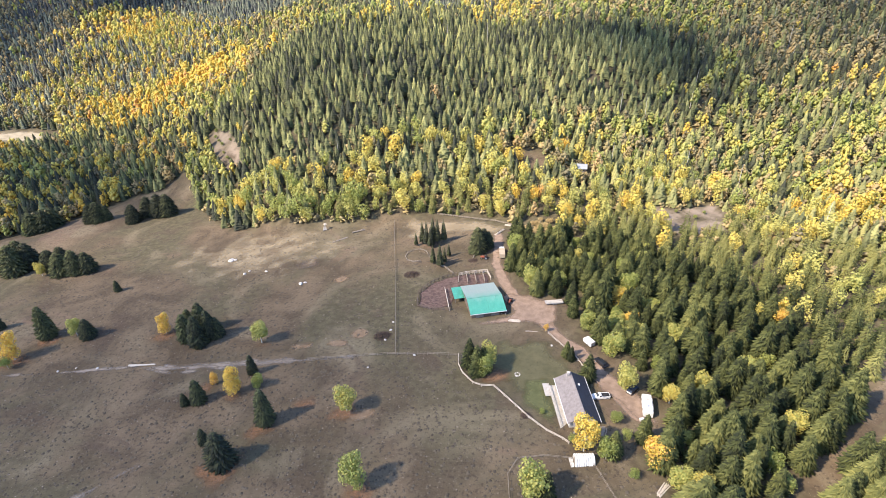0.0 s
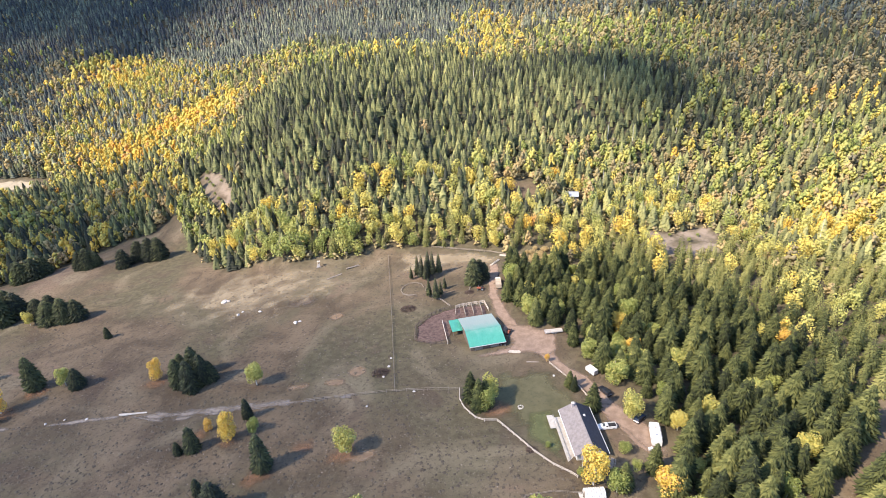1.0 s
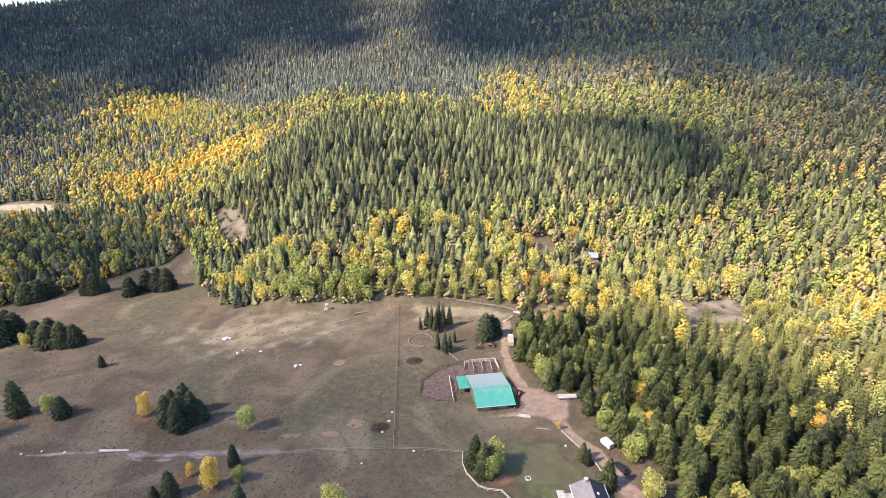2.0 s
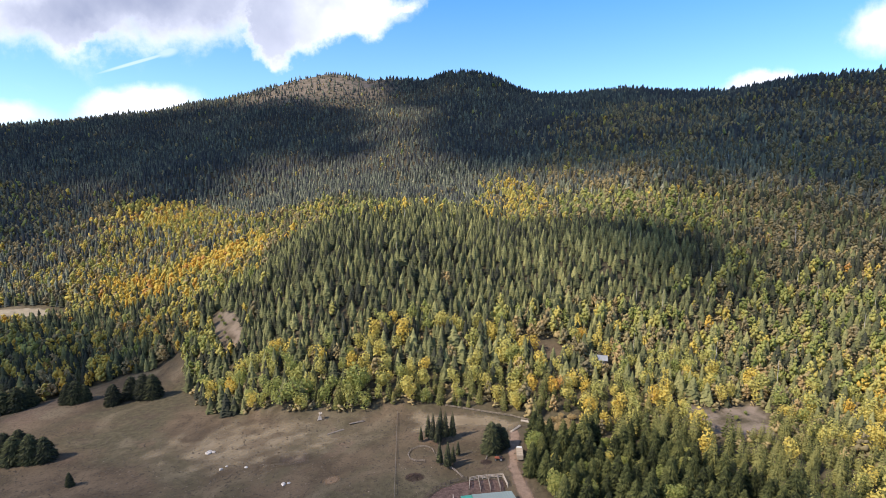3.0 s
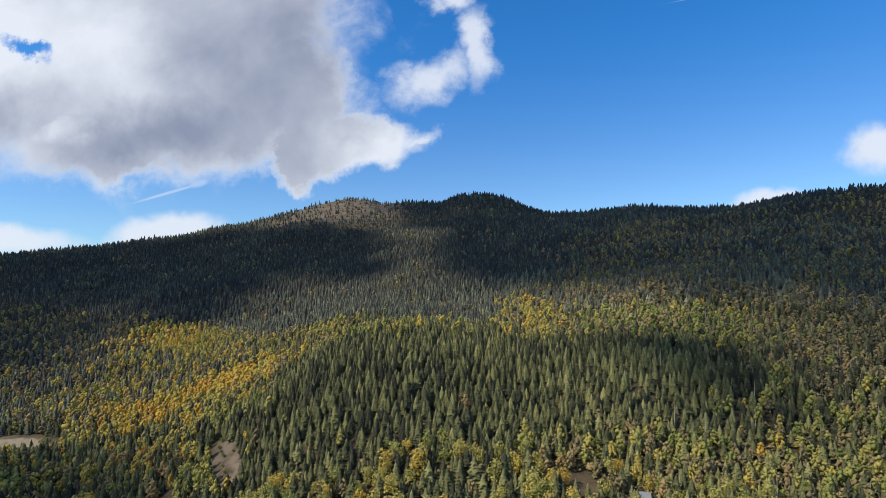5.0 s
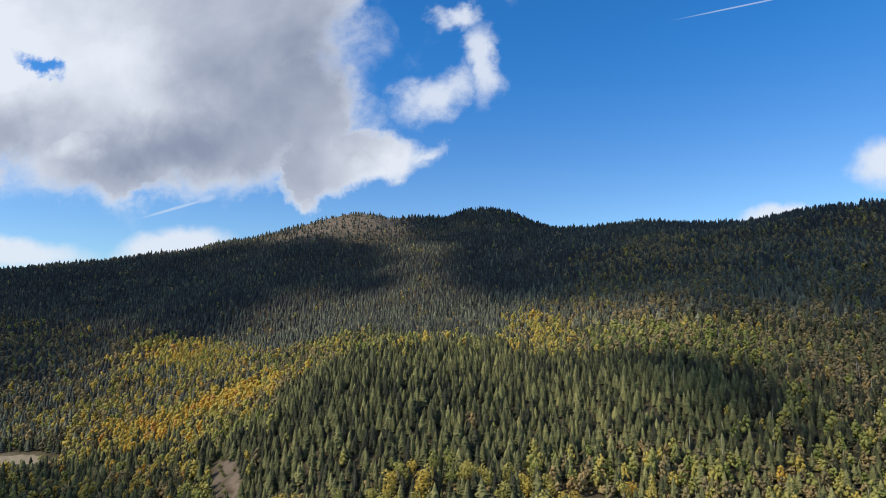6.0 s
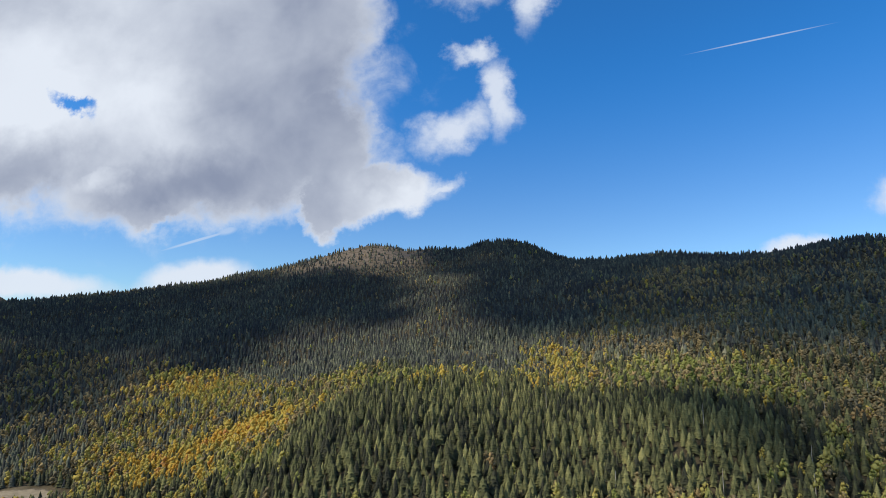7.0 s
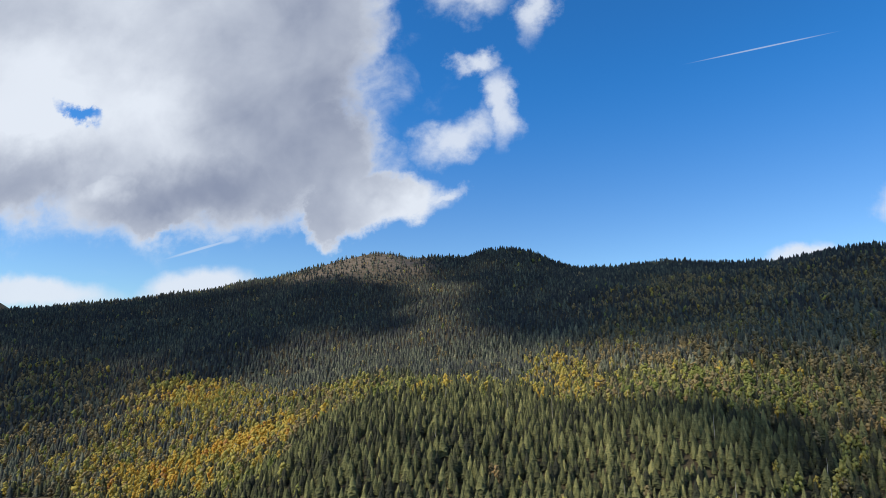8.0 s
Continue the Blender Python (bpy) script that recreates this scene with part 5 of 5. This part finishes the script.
def car(label, x, y, turn, paint, length=4.7, cargo=False):
    """A road car or pickup, nose to +y."""
    c = thing("pickup" if cargo else "car", label, "pickup" if cargo else "car", x, y, turn)
    L = length / 2
    bed = -L + 0.1 if not cargo else -0.35
    part("body", loft([section(-L, 0.82, 0.45, 0.85, 0.05), section(-L + 0.15, 0.9, 0.35, 1.0, 0.05), section(L - 0.9, 0.9, 0.35, 1.0, 0.06), section(L - 0.2, 0.86, 0.38, 0.88, 0.08), section(L, 0.76, 0.45, 0.72, 0.05)]), paint, c)
    cab = part("cabin", loft([section(bed if cargo else -L + 0.25, 0.78, 0.98, 1.1, 0.04), section((bed if cargo else -L + 0.25) + 0.3, 0.78, 0.98, 1.6, 0.14), section(0.55, 0.78, 0.98, 1.62, 0.14), section(1.25, 0.8, 0.98, 1.06, 0.04)]), paint, c)
    part("windscreen", slab([(-0.62, 0.66, 1.57), (0.62, 0.66, 1.57), (0.68, 1.2, 1.12), (-0.68, 1.2, 1.12)], 0.03), glass, cab, "dark glass")
    for s in (-1, 1):
        part("side_window", boxed(s * 0.74 - 0.045, s * 0.74 + 0.045, (bed if cargo else -L + 0.55) + 0.35, 0.5, 1.1, 1.48), glass, cab, "dark glass")
    if cargo:
        part("bed_floor", boxed(-0.76, 0.76, -L + 0.12, bed - 0.05, 1.0, 1.02), rubber, c, "dark cargo bed floor")
        for s in (-1, 1):
            part("bed_side", boxed(s * 0.85 - 0.05, s * 0.85 + 0.05, -L + 0.1, bed, 1.0, 1.22), paint, c)
        part("tailgate", boxed(-0.8, 0.8, -L + 0.03, -L + 0.1, 0.7, 1.22), paint, c)
        part("load", boxed(-0.5, 0.4, -L + 0.5, -L + 1.4, 1.02, 1.35, bevel=0.05), rubber, c, "dark bundle in the bed")
    for s in (-1, 1):
        part("headlight", boxed(s * 0.6 - 0.14, s * 0.6 + 0.14, L - 0.08, L + 0.01, 0.56, 0.7), lamp_glass, c)
        for yy in (-L + 0.85, L - 0.95):
            wheel(c, s * 0.8, yy, 0.36)
    return c


car("white pickup with a dark bed parked at the house", 44.6, 111.8, 91.0, white_paint, 5.2, True)
car("black car parked on the dirt drive", 48.7, 126.4, 24.0, black_paint, 4.7)
car("dark car parked at the edge of the woods", 54.3, 113.4, -50.0, black_paint, 4.3)


def caravan():
    c = thing("travel_trailer", "long white travel trailer parked beside the woods", "caravan", 55.7, 106.0, -14.0)
    part("body", loft([[(x, y, z) for x, z in ((-1.2, z0), (1.2, z0), (1.25, z1 - 0.25), (1.1, z1), (-1.1, z1), (-1.25, z1 - 0.25))] for y, z0, z1 in ((-3.4, 0.7, 2.2), (-3.2, 0.5, 2.75), (3.1, 0.5, 2.75), (3.5, 0.8, 2.3))]), white_paint, c)
    for yy in (-1.8, 0.4, 2.0):
        window(c, -1.27, yy, 1.4, 0.9, 0.6, "x")
        window(c, 1.27, yy, 1.4, 0.9, 0.6, "x")
    part("roof_vent", boxed(-0.3, 0.3, 0.9, 1.5, 2.74, 2.9, bevel=0.03), cream_boards, c)
    part("roof_vent", boxed(-0.25, 0.25, -1.6, -1.1, 2.74, 2.88, bevel=0.03), steel, c, "grey roof vent")
    part("awning", boxed(1.26, 1.42, -2.2, 2.4, 2.3, 2.46, bevel=0.03), cream_boards, c, "rolled awning")
    part("door", boxed(1.24, 1.29, -1.2, -0.5, 0.6, 2.4), cream_boards, c)
    for s in (-1, 1):
        for yy in (-0.7, 0.1):
            wheel(c, s * 1.05, yy, 0.36)
    bm = bmesh.new()
    tapered(bm, (-0.6, 3.4, 0.55), (0, 4.5, 0.5), 0.06, 0.06), tapered(bm, (0.6, 3.4, 0.55), (0, 4.5, 0.5), 0.06, 0.06)
    tapered(bm, (0, 4.4, -0.05), (0, 4.4, 0.55), 0.05, 0.05)
    part("drawbar", bm, steel, c)
    k = thing("storage_box", "pale storage box behind the travel trailer", "box", 53.0, 102.0, 10.0)
    part("box", boxed(-0.6, 0.6, -0.4, 0.4, 0, 0.7, bevel=0.04), stone_mat, k)
    part("lid", boxed(-0.63, 0.63, -0.43, 0.43, 0.7, 0.78, bevel=0.02), white_paint, k)


caravan()


def farm_truck():
    c = thing("farm_truck", "farm truck with a white cab and tan cargo box", "truck", 26.4, 203.5, -4.0)
    part("chassis", boxed(-0.5, 0.5, -3.9, 3.9, 0.6, 0.85), rubber, c)
    cab = part("cab", loft([section(1.7, 1.1, 0.7, 2.6, 0.1), section(2.9, 1.1, 0.7, 2.55, 0.15), section(3.4, 1.1, 0.7, 1.7, 0.1), section(4.4, 1.0, 0.7, 1.45, 0.15)]), white_paint, c, "white cab")
    part("windscreen", slab([(-0.9, 2.95, 2.5), (0.9, 2.95, 2.5), (0.95, 3.42, 1.78), (-0.95, 3.42, 1.78)], 0.03), glass, cab, "dark glass")
    part("cargo_box", boxed(-1.2, 1.2, -4.0, 1.5, 0.9, 2.7, bevel=0.05), tan_canvas, c, "tan cargo box")
    for k in range(5):
        part("box_rib", boxed(-1.24, 1.24, -3.9 + k * 1.3, -3.8 + k * 1.3, 0.95, 2.73), old_wood, c)
    for s in (-1, 1):
        part("headlight", boxed(s * 0.75 - 0.14, s * 0.75 + 0.14, 4.33, 4.42, 0.95, 1.15), lamp_glass, c)
        for yy in (-2.6, 3.3):
            wheel(c, s * 0.95, yy, 0.48, 0.3)


farm_truck()


def flat_trailer():
    c = thing("flat_trailer", "long flat trailer loaded with white boards", "trailer", 41.0, 161.6, -86.0)
    part("deck", boxed(-1.1, 1.1, -3.3, 3.3, 0.7, 0.85), steel, c)
    for k in range(7):
        part("board", boxed(-0.95 + k * 0.28, -0.72 + k * 0.28, -3.1, 3.2, 0.86, 1.05 + 0.05 * (k % 3)), cream_boards, c)
    for s in (-1, 1):
        for yy in (-0.5, 0.5):
            wheel(c, s * 1.0, yy, 0.36)


flat_trailer()


def box_trailer():
    c = thing("box_trailer", "small white box trailer beside the drive", "trailer", 47.6, 136.4, 28.0)
    part("body", loft([[(x, y, z) for x, z in ((-0.95, z0), (0.95, z0), (0.95, z1 - 0.15), (0.8, z1), (-0.8, z1), (-0.95, z1 - 0.15))] for y, z0, z1 in ((-1.7, 0.5, 2.1), (1.4, 0.5, 2.15), (1.9, 0.6, 1.8))]), white_paint, c)
    part("door", boxed(-0.7, 0.7, -1.76, -1.7, 0.6, 1.95), cream_boards, c)
    for s in (-1, 1):
        wheel(c, s * 0.95, -0.2, 0.34)
    bm = bmesh.new()
    tapered(bm, (0, 1.8, 0.55), (0, 3.0, 0.5), 0.05, 0.05), tapered(bm, (0, 2.9, -0.05), (0, 2.9, 0.55), 0.05, 0.05)
    part("drawbar", bm, steel, c)


box_trailer()


def tractor(x, y, turn, label):
    c = thing("tractor", label, "tractor", x, y, turn)
    part("hood", loft([section(0.1, 0.4, 0.8, 1.45, 0.08), section(1.6, 0.38, 0.8, 1.38, 0.08), section(1.75, 0.34, 0.85, 1.25, 0.06)]), rust_paint, c)
    part("body", boxed(-0.5, 0.5, -1.2, 0.15, 0.7, 1.1, bevel=0.05), rust_paint, c)
    part("seat", boxed(-0.28, 0.28, -0.8, -0.3, 1.12, 1.5, bevel=0.06), rubber, c, "black seat")
    bm = bmesh.new()
    tapered(bm, (0.15, 1.0, 1.4), (0.15, 1.0, 2.1), 0.05, 0.05)
    part("exhaust", bm, steel, c)
    for s in (-1, 1):
        wheel(c, s * 0.75, -0.7, 0.72, 0.36)
        wheel(c, s * 0.6, 1.3, 0.4, 0.22)


tractor(25.2, 164.9, 160.0, "old rusty-red tractor standing beside the barn")
tractor(18.5, 201.2, 80.0, "old red tractor beside the spruces")
car("small dark utility vehicle in front of the barn", 22.0, 158.0, 80.0, black_paint, 3.2)


def line_points(points, step):
    out = []
    for (ax, ay), (bx, by) in zip(points, points[1:]):
        n = max(1, round(math.hypot(bx - ax, by - ay) / step))
        out += [(ax + (bx - ax) * k / n, ay + (by - ay) * k / n) for k in range(n)]
    return out + [points[-1]]


def fence(label, points, mat, step=3.2, tall=1.3, rails=(0.55, 1.05), thick=0.07):
    """Posts and rails along a line on the land."""
    pts = line_points(points, step)
    f = thing("fence", label, "fence", *pts[0], group="farm fences")
    base = f.matrix_basis.translation
    bm = bmesh.new()
    tapered(bm, (0, 0, -0.4), (0, 0, tall), thick, thick * 0.85)
    post = finish("post", bm, mat)
    rb = bmesh.new()
    tapered(rb, (0, 0, 0), (1, 0, 0), thick * 0.7, thick * 0.6, 5)
    rail = finish("rail", rb, mat)
    places = [Vector((x, y, gz(x, y))) - base for x, y in pts]
    for p in places:
        ob = part("post", post, mat, f)
        ob.matrix_basis = Matrix.Translation(p) @ pose(0, 0, 0, rng.uniform(-3, 3), rng.uniform(-3, 3), rng.uniform(0, 360))
    for a, b in zip(places, places[1:]):
        for z in rails:
            ob = part("rail", rail, mat, f)
            d = b - a
            turn = d.to_track_quat("X", "Z").to_matrix().to_4x4()
            ob.matrix_basis = Matrix.Translation(a + Vector((0, 0, z + rng.uniform(-0.06, 0.06)))) @ turn @ Matrix.Diagonal((d.length, 1, 1, 1))


fence("weathered wooden fence running across the pasture", [(-24.3, 247), (-19, 178), (-16.2, 137.5)], old_wood, 3.6)
fence("low weathered fence along the lower pasture", [(-46, 138), (-19, 137.8), (-5.6, 136.3), (4.7, 134.6)], old_wood, 3.6)
fence("pale log rail fence round the yard", [(4.7, 134.6), (4.4, 130), (5.5, 125.8), (8.4, 121), (11, 119.4), (14.7, 118.8), (18.5, 112.8), (23, 105.5), (27, 100.5), (30.7, 97.2), (32, 95.6)], pale_wood, 2.6, 1.1, (0.5, 0.95), 0.13)
fence("dark round fence of the cattle pen", [(2.5, 162), (-4, 163), (-10, 166.5), (-9.8, 176), (-5, 183), (0, 186.5), (6, 188.5)], barn_wood, 2.2, 1.5, (0.5, 0.95, 1.4), 0.1)
fence("pale log fence dividing the cattle pen", [(0.8, 177.6), (2.2, 162)], pale_wood, 2.4, 1.3, (0.5, 0.9, 1.25), 0.13)
fence("white-topped pipe fence of the corral", [(6.5, 182.8), (6.8, 187.5), (10, 188.4), (14, 188.8), (18.6, 188.9), (19.6, 182.5)], pale_wood, 1.6, 1.6, (0.6, 1.1, 1.55), 0.12)
for x in (9.8, 13.2, 16.6):
    fence("pale divider fence of the corral stalls", [(x, 188.6), (x + 0.4, 180.5)], old_wood, 1.8, 1.6, (0.6, 1.1, 1.55), 0.12)
fence("pale curved log fence behind the barn", [(-5.5, 206), (-3, 200.5), (1.5, 195), (4.5, 189.5)], old_wood, 2.4, 1.1, (0.5, 0.95), 0.12)
fence("pale oval ring of low rails near the pines", [(-11.4 + 5.2 * math.cos(k * 0.63), 208.5 + 6 * math.sin(k * 0.63)) for k in range(9)], old_wood, 2.4, 0.8, (0.4, 0.7), 0.1)
fence("low pale fence along the drive", [(35.5, 143.5), (38.5, 137), (41.6, 131), (43.2, 124)], pale_wood, 2.4, 1.0, (0.45, 0.85), 0.1)
fence("weathered fence behind the barn yard", [(-2, 251), (12, 246), (27, 239), (36, 231)], old_wood, 3.0, 1.1, (0.5, 0.95), 0.12)
fence("thin wire fence below the arched shed", [(36.6, 88), (38, 82), (40, 74)], old_wood, 3.0, 1.2, (0.5, 1.0), 0.05)
fence("old round fence in the lower corner", [(31.5, 90.5), (25, 92), (18, 91.5), (15, 87), (14.5, 80), (16, 75)], old_wood, 3.0, 1.0, (0.5, 0.9), 0.06)


def logs(label, x, y, turn, count, length, r, mat, seed):
    q = np.random.default_rng(seed)
    c = thing("log_pile", label, "logs", x, y, turn)
    for k in range(count):
        bm = bmesh.new()
        ox, oz = q.uniform(-0.9, 0.9) * r * count * 0.5, r * (0.8 + 1.3 * (k % 2) * (count > 3))
        dx, ln = q.uniform(-0.4, 0.4), length * q.uniform(0.75, 1.05)
        tapered(bm, (-ln / 2, ox, oz), (ln / 2, ox + dx, oz), r, r * 0.8, 8)
        part("log", bm, mat, c)


logs("long bleached logs lying along the track", -104.2, 141.2, 2.0, 3, 10.0, 0.32, pale_wood, 1)
logs("pale sawn timber piled beside the drive", 25.2, 152.4, -8.0, 5, 4.5, 0.22, pale_wood, 2)
logs("grey log lying on the yard grass", 30.2, 145.6, -4.0, 2, 4.2, 0.2, old_wood, 3)
logs("row of bleached logs behind the barn", 28.0, 226.0, 48.0, 5, 7.0, 0.22, pale_wood, 4)
logs("row of bleached logs at the forest edge", 33.0, 232.0, -15.0, 4, 5.0, 0.22, pale_wood, 5)
logs("scattered logs on the bare ground", -42.0, 240.0, 25.0, 4, 7.0, 0.22, old_wood, 6)
logs("scattered logs on the bare ground", -50.0, 232.0, 35.0, 3, 8.0, 0.2, old_wood, 7)

logs("heap of bleached wood at the wood's edge", 50.5, 80.0, 42.0, 7, 4.5, 0.2, pale_wood, 8)
logs("grey poles lying beside the tractor", 14.0, 203.5, 70.0, 4, 5.0, 0.12, old_wood, 9)


def boulder(x, y, size, label, seed):
    q = np.random.default_rng(seed)
    bm = bmesh.new()
    bmesh.ops.create_icosphere(bm, subdivisions=2, radius=1.0)
    for v in bm.verts:
        v.co *= 1 + 0.35 * noise.noise(v.co * 1.4 + Vector((seed * 3.0, 0, 0)))
    bmesh.ops.transform(bm, matrix=Matrix.Diagonal((size, size * 0.75, size * 0.5, 1)), verts=bm.verts[:])
    ob = new("boulder", finish("boulder", bm, stone_mat))
    ob.matrix_basis = pose(x, y, gz(x, y) + size * 0.15, 0, 0, q.uniform(0, 360))
    tagged(ob, label, "rock", "pale boulders")


for k, (x, y, s) in enumerate([(-99.3, 217.3, 1.6), (-97.6, 217.8, 1.0), (-88.4, 203.2, 0.9), (-87, 205.6, 0.6), (-79, 204.3, 0.8), (-60.3, 190.7, 1.1), (-58.6, 191.4, 0.7), (-19, 152, 0.6), (-18.4, 157, 0.5), (-20.5, 146.3, 0.5),
                               (-10, 136.5, 0.5), (-25, 132, 0.4), (-120, 141.5, 0.6), (-128, 142.5, 0.5), (-134, 141.5, 0.5), (35.5, 137, 0.5), (22.1, 123.2, 0.5)]):
    boulder(x, y, s, "pale fieldstone lying in the dry grass", k)


def brush_pile(x, y, size, label, seed):
    q = np.random.default_rng(seed)
    bm = bmesh.new()
    for k in range(220):
        a, d = q.uniform(0, 6.28), size * math.sqrt(q.uniform(0, 1))
        p = Vector((d * math.cos(a), d * math.sin(a) * 0.8, max(0.05, (size - d) * 0.4 * q.uniform(0.2, 1))))
        b = q.uniform(0, 6.28)
        v = Vector((math.cos(b), math.sin(b), q.uniform(-0.15, 0.5))) * q.uniform(0.6, 1.6)
        tapered(bm, p - v * 0.5, p + v * 0.5, 0.1, 0.04, 4)
    ob = new("brush_pile", finish("brush_pile", bm, twig_mat))
    ob.matrix_basis = pose(x, y, gz(x, y) + 0.1)
    tagged(ob, label, "brush pile", "brush piles")


brush_pile(-12.8, 191.5, 3.4, "dark heap of dead branches near the pen", 1)
brush_pile(-21.4, 148.6, 3.2, "low heap of dead branches beside the fence", 2)
brush_pile(22.5, 106.5, 1.2, "small dark heap of twigs on the lawn edge", 3)
brush_pile(13.5, 200.0, 2.0, "heap of scrap branches behind the barn", 4)


def trestle():
    c = thing("hunting_blind", "pale leaning wooden trestle at the forest edge", "trestle", -59.8, 243.5, 20.0)
    for a, b in (((-1.0, -1.0, -0.2), (0.5, 0, 3.4)), ((1.0, -1.0, -0.2), (0.6, 0, 3.4)), ((0, 1.4, -0.2), (0.55, 0, 3.4))):
        bm = bmesh.new()
        tapered(bm, a, b, 0.14, 0.1)
        part("leg", bm, pale_wood, c)
    part("platform", boxed(-0.2, 1.3, -0.7, 0.7, 2.9, 3.05), pale_wood, c)
    part("panel", slab([(-1.0, -1.1, 0.2), (-0.3, -0.6, 1.8), (0.9, -0.6, 1.8), (1.0, -1.1, 0.2)], 0.05), pale_wood, c)


trestle()


def picnic_table(x, y, turn):
    c = thing("picnic_table", "weathered wooden picnic table beside the house", "table", x, y, turn)
    for k in range(5):
        part("tabletop_board", boxed(-0.9, 0.9, -0.38 + k * 0.155, -0.24 + k * 0.155, 0.72, 0.76), old_wood, c)
    for s in (-1, 1):
        part("bench", boxed(-0.9, 0.9, s * 0.75 - 0.14, s * 0.75 + 0.14, 0.43, 0.47), old_wood, c)
        part("leg", boxed(s * 0.6 - 0.05, s * 0.6 + 0.05, -0.8, 0.8, 0.36, 0.43), old_wood, c)
        for q in (-1, 1):
            bm = bmesh.new()
            tapered(bm, (s * 0.6, q * 0.7, -0.05), (s * 0.6, q * 0.25, 0.72), 0.05, 0.05, 4)
            part("leg", bm, old_wood, c)


picnic_table(42.0, 99.3, 70.0)
picnic_table(41.2, 97.6, 65.0)


def fire_ring(x, y):
    c = thing("fire_ring", "ring of grey stones round an old fire place", "fire ring", x, y)
    for k in range(9):
        bm = bmesh.new()
        bmesh.ops.create_icosphere(bm, subdivisions=1, radius=0.22, matrix=pose(0.75 * math.cos(k * 0.7), 0.75 * math.sin(k * 0.7), 0.1))
        part("stone", bm, stone_mat, c)
    part("ash", boxed(-0.4, 0.4, -0.4, 0.4, 0.0, 0.06, bevel=0.02), rubber, c, "black ash")


fire_ring(22.4, 123.8)


def tussocks():
    """Small tufts and clods that roughen the pasture."""
    n = 15000
    x, y = rng.uniform(-190, 50, n), rng.uniform(62, 250, n)
    m = inside(x, y, PASTURE) & (rng.random(n) < 0.25 + 1.6 * np.clip(fbm(x, y, 26, 3, 88) + 0.1, 0, 1) + 0.5 * (y < 132))
    m &= ~inside(x, y, [(6, 137), (4, 120), (30, 96), (62, 96), (62, 160), (20, 195), (6, 160)])
    x, y = x[m], y[m]
    tv = []
    for k in range(5):
        a = 1.2566 * k
        tv.append((math.cos(a), math.sin(a), -0.15))
    tv = np.array(tv + [(0.35, 0.1, 0.75), (-0.3, -0.2, 0.6)])
    tf = np.array([(0, 1, 5), (1, 2, 5), (2, 6, 5), (2, 3, 6), (3, 4, 6), (4, 0, 5), (4, 5, 6)])
    s = rng.uniform(0.2, 0.75, len(x)) ** 1.4
    t = rng.uniform(0, 6.28, len(x))
    vx = (tv[None, :, 0] * np.cos(t)[:, None] - tv[None, :, 1] * np.sin(t)[:, None]) * s[:, None] + x[:, None]
    vy = (tv[None, :, 0] * np.sin(t)[:, None] + tv[None, :, 1] * np.cos(t)[:, None]) * s[:, None] + y[:, None]
    vz = tv[None, :, 2] * s[:, None] * 0.8 + ground_z(x, y)[:, None]
    v = np.stack([vx, vy, vz], 2).reshape(-1, 3)
    f = (tf[None] + (np.arange(len(x)) * 7)[:, None, None]).reshape(-1, 3)
    tagged(new("grass_tussocks", mesh_tris("grass_tussocks", v, f, tuft_mat)), "dark dry grass tussocks dotted over the pasture", "grass", kind="stuff")


tussocks()


def clods():
    """Pale stones and clods strewn over the rough pasture."""
    n = 2600
    x, y = rng.uniform(-150, 30, n), rng.uniform(62, 215, n)
    m = inside(x, y, PASTURE) & (rng.random(n) < 0.15 + 2.2 * np.clip(fbm(x, y, 22, 3, 95) + 0.05, 0, 1)) & ~inside(x, y, [(6, 137), (4, 120), (30, 96), (62, 96), (62, 160), (20, 195), (6, 160)])
    x, y = x[m], y[m]
    tv = np.array([(1, 0, -0.2), (0.1, 0.9, -0.2), (-0.9, 0.2, -0.2), (-0.2, -0.8, -0.2), (0.2, 0.2, 0.55), (-0.25, -0.1, 0.6)])
    tf = np.array([(0, 1, 4), (1, 5, 4), (1, 2, 5), (2, 3, 5), (3, 4, 5), (3, 0, 4)])
    s, t = rng.uniform(0.1, 0.34, len(x)), rng.uniform(0, 6.28, len(x))
    vx = (tv[None, :, 0] * np.cos(t)[:, None] - tv[None, :, 1] * np.sin(t)[:, None]) * s[:, None] + x[:, None]
    vy = (tv[None, :, 0] * np.sin(t)[:, None] + tv[None, :, 1] * np.cos(t)[:, None]) * s[:, None] + y[:, None]
    vz = tv[None, :, 2] * s[:, None] + ground_z(x, y)[:, None]
    f = (tf[None] + (np.arange(len(x)) * 6)[:, None, None]).reshape(-1, 3)
    tagged(new("field_stones", mesh_tris("field_stones", np.stack([vx, vy, vz], 2).reshape(-1, 3), f, clod_mat)), "small pale stones and clods strewn over the pasture", "stones", kind="stuff")


clods()


def snags():
    """Bleached dead trunks among the living trees."""
    x, y = spots(26, 180, 720, -20, 46)
    keep = rng.random(len(x)) < np.where(x > 90, 0.5, 0.12)
    bm = bmesh.new()
    for px, py in zip(x[keep], y[keep]):
        z, h = gz(px, py), rng.uniform(9, 17)
        tapered(bm, (px, py, z - 0.5), (px + rng.uniform(-0.6, 0.6), py, z + h), 0.2, 0.05, 5)
    tagged(new("dead_trunks", finish("dead_trunks", bm, snag_mat)), "bleached dead trunks standing among the autumn trees", "dead trees", kind="stuff")


snags()
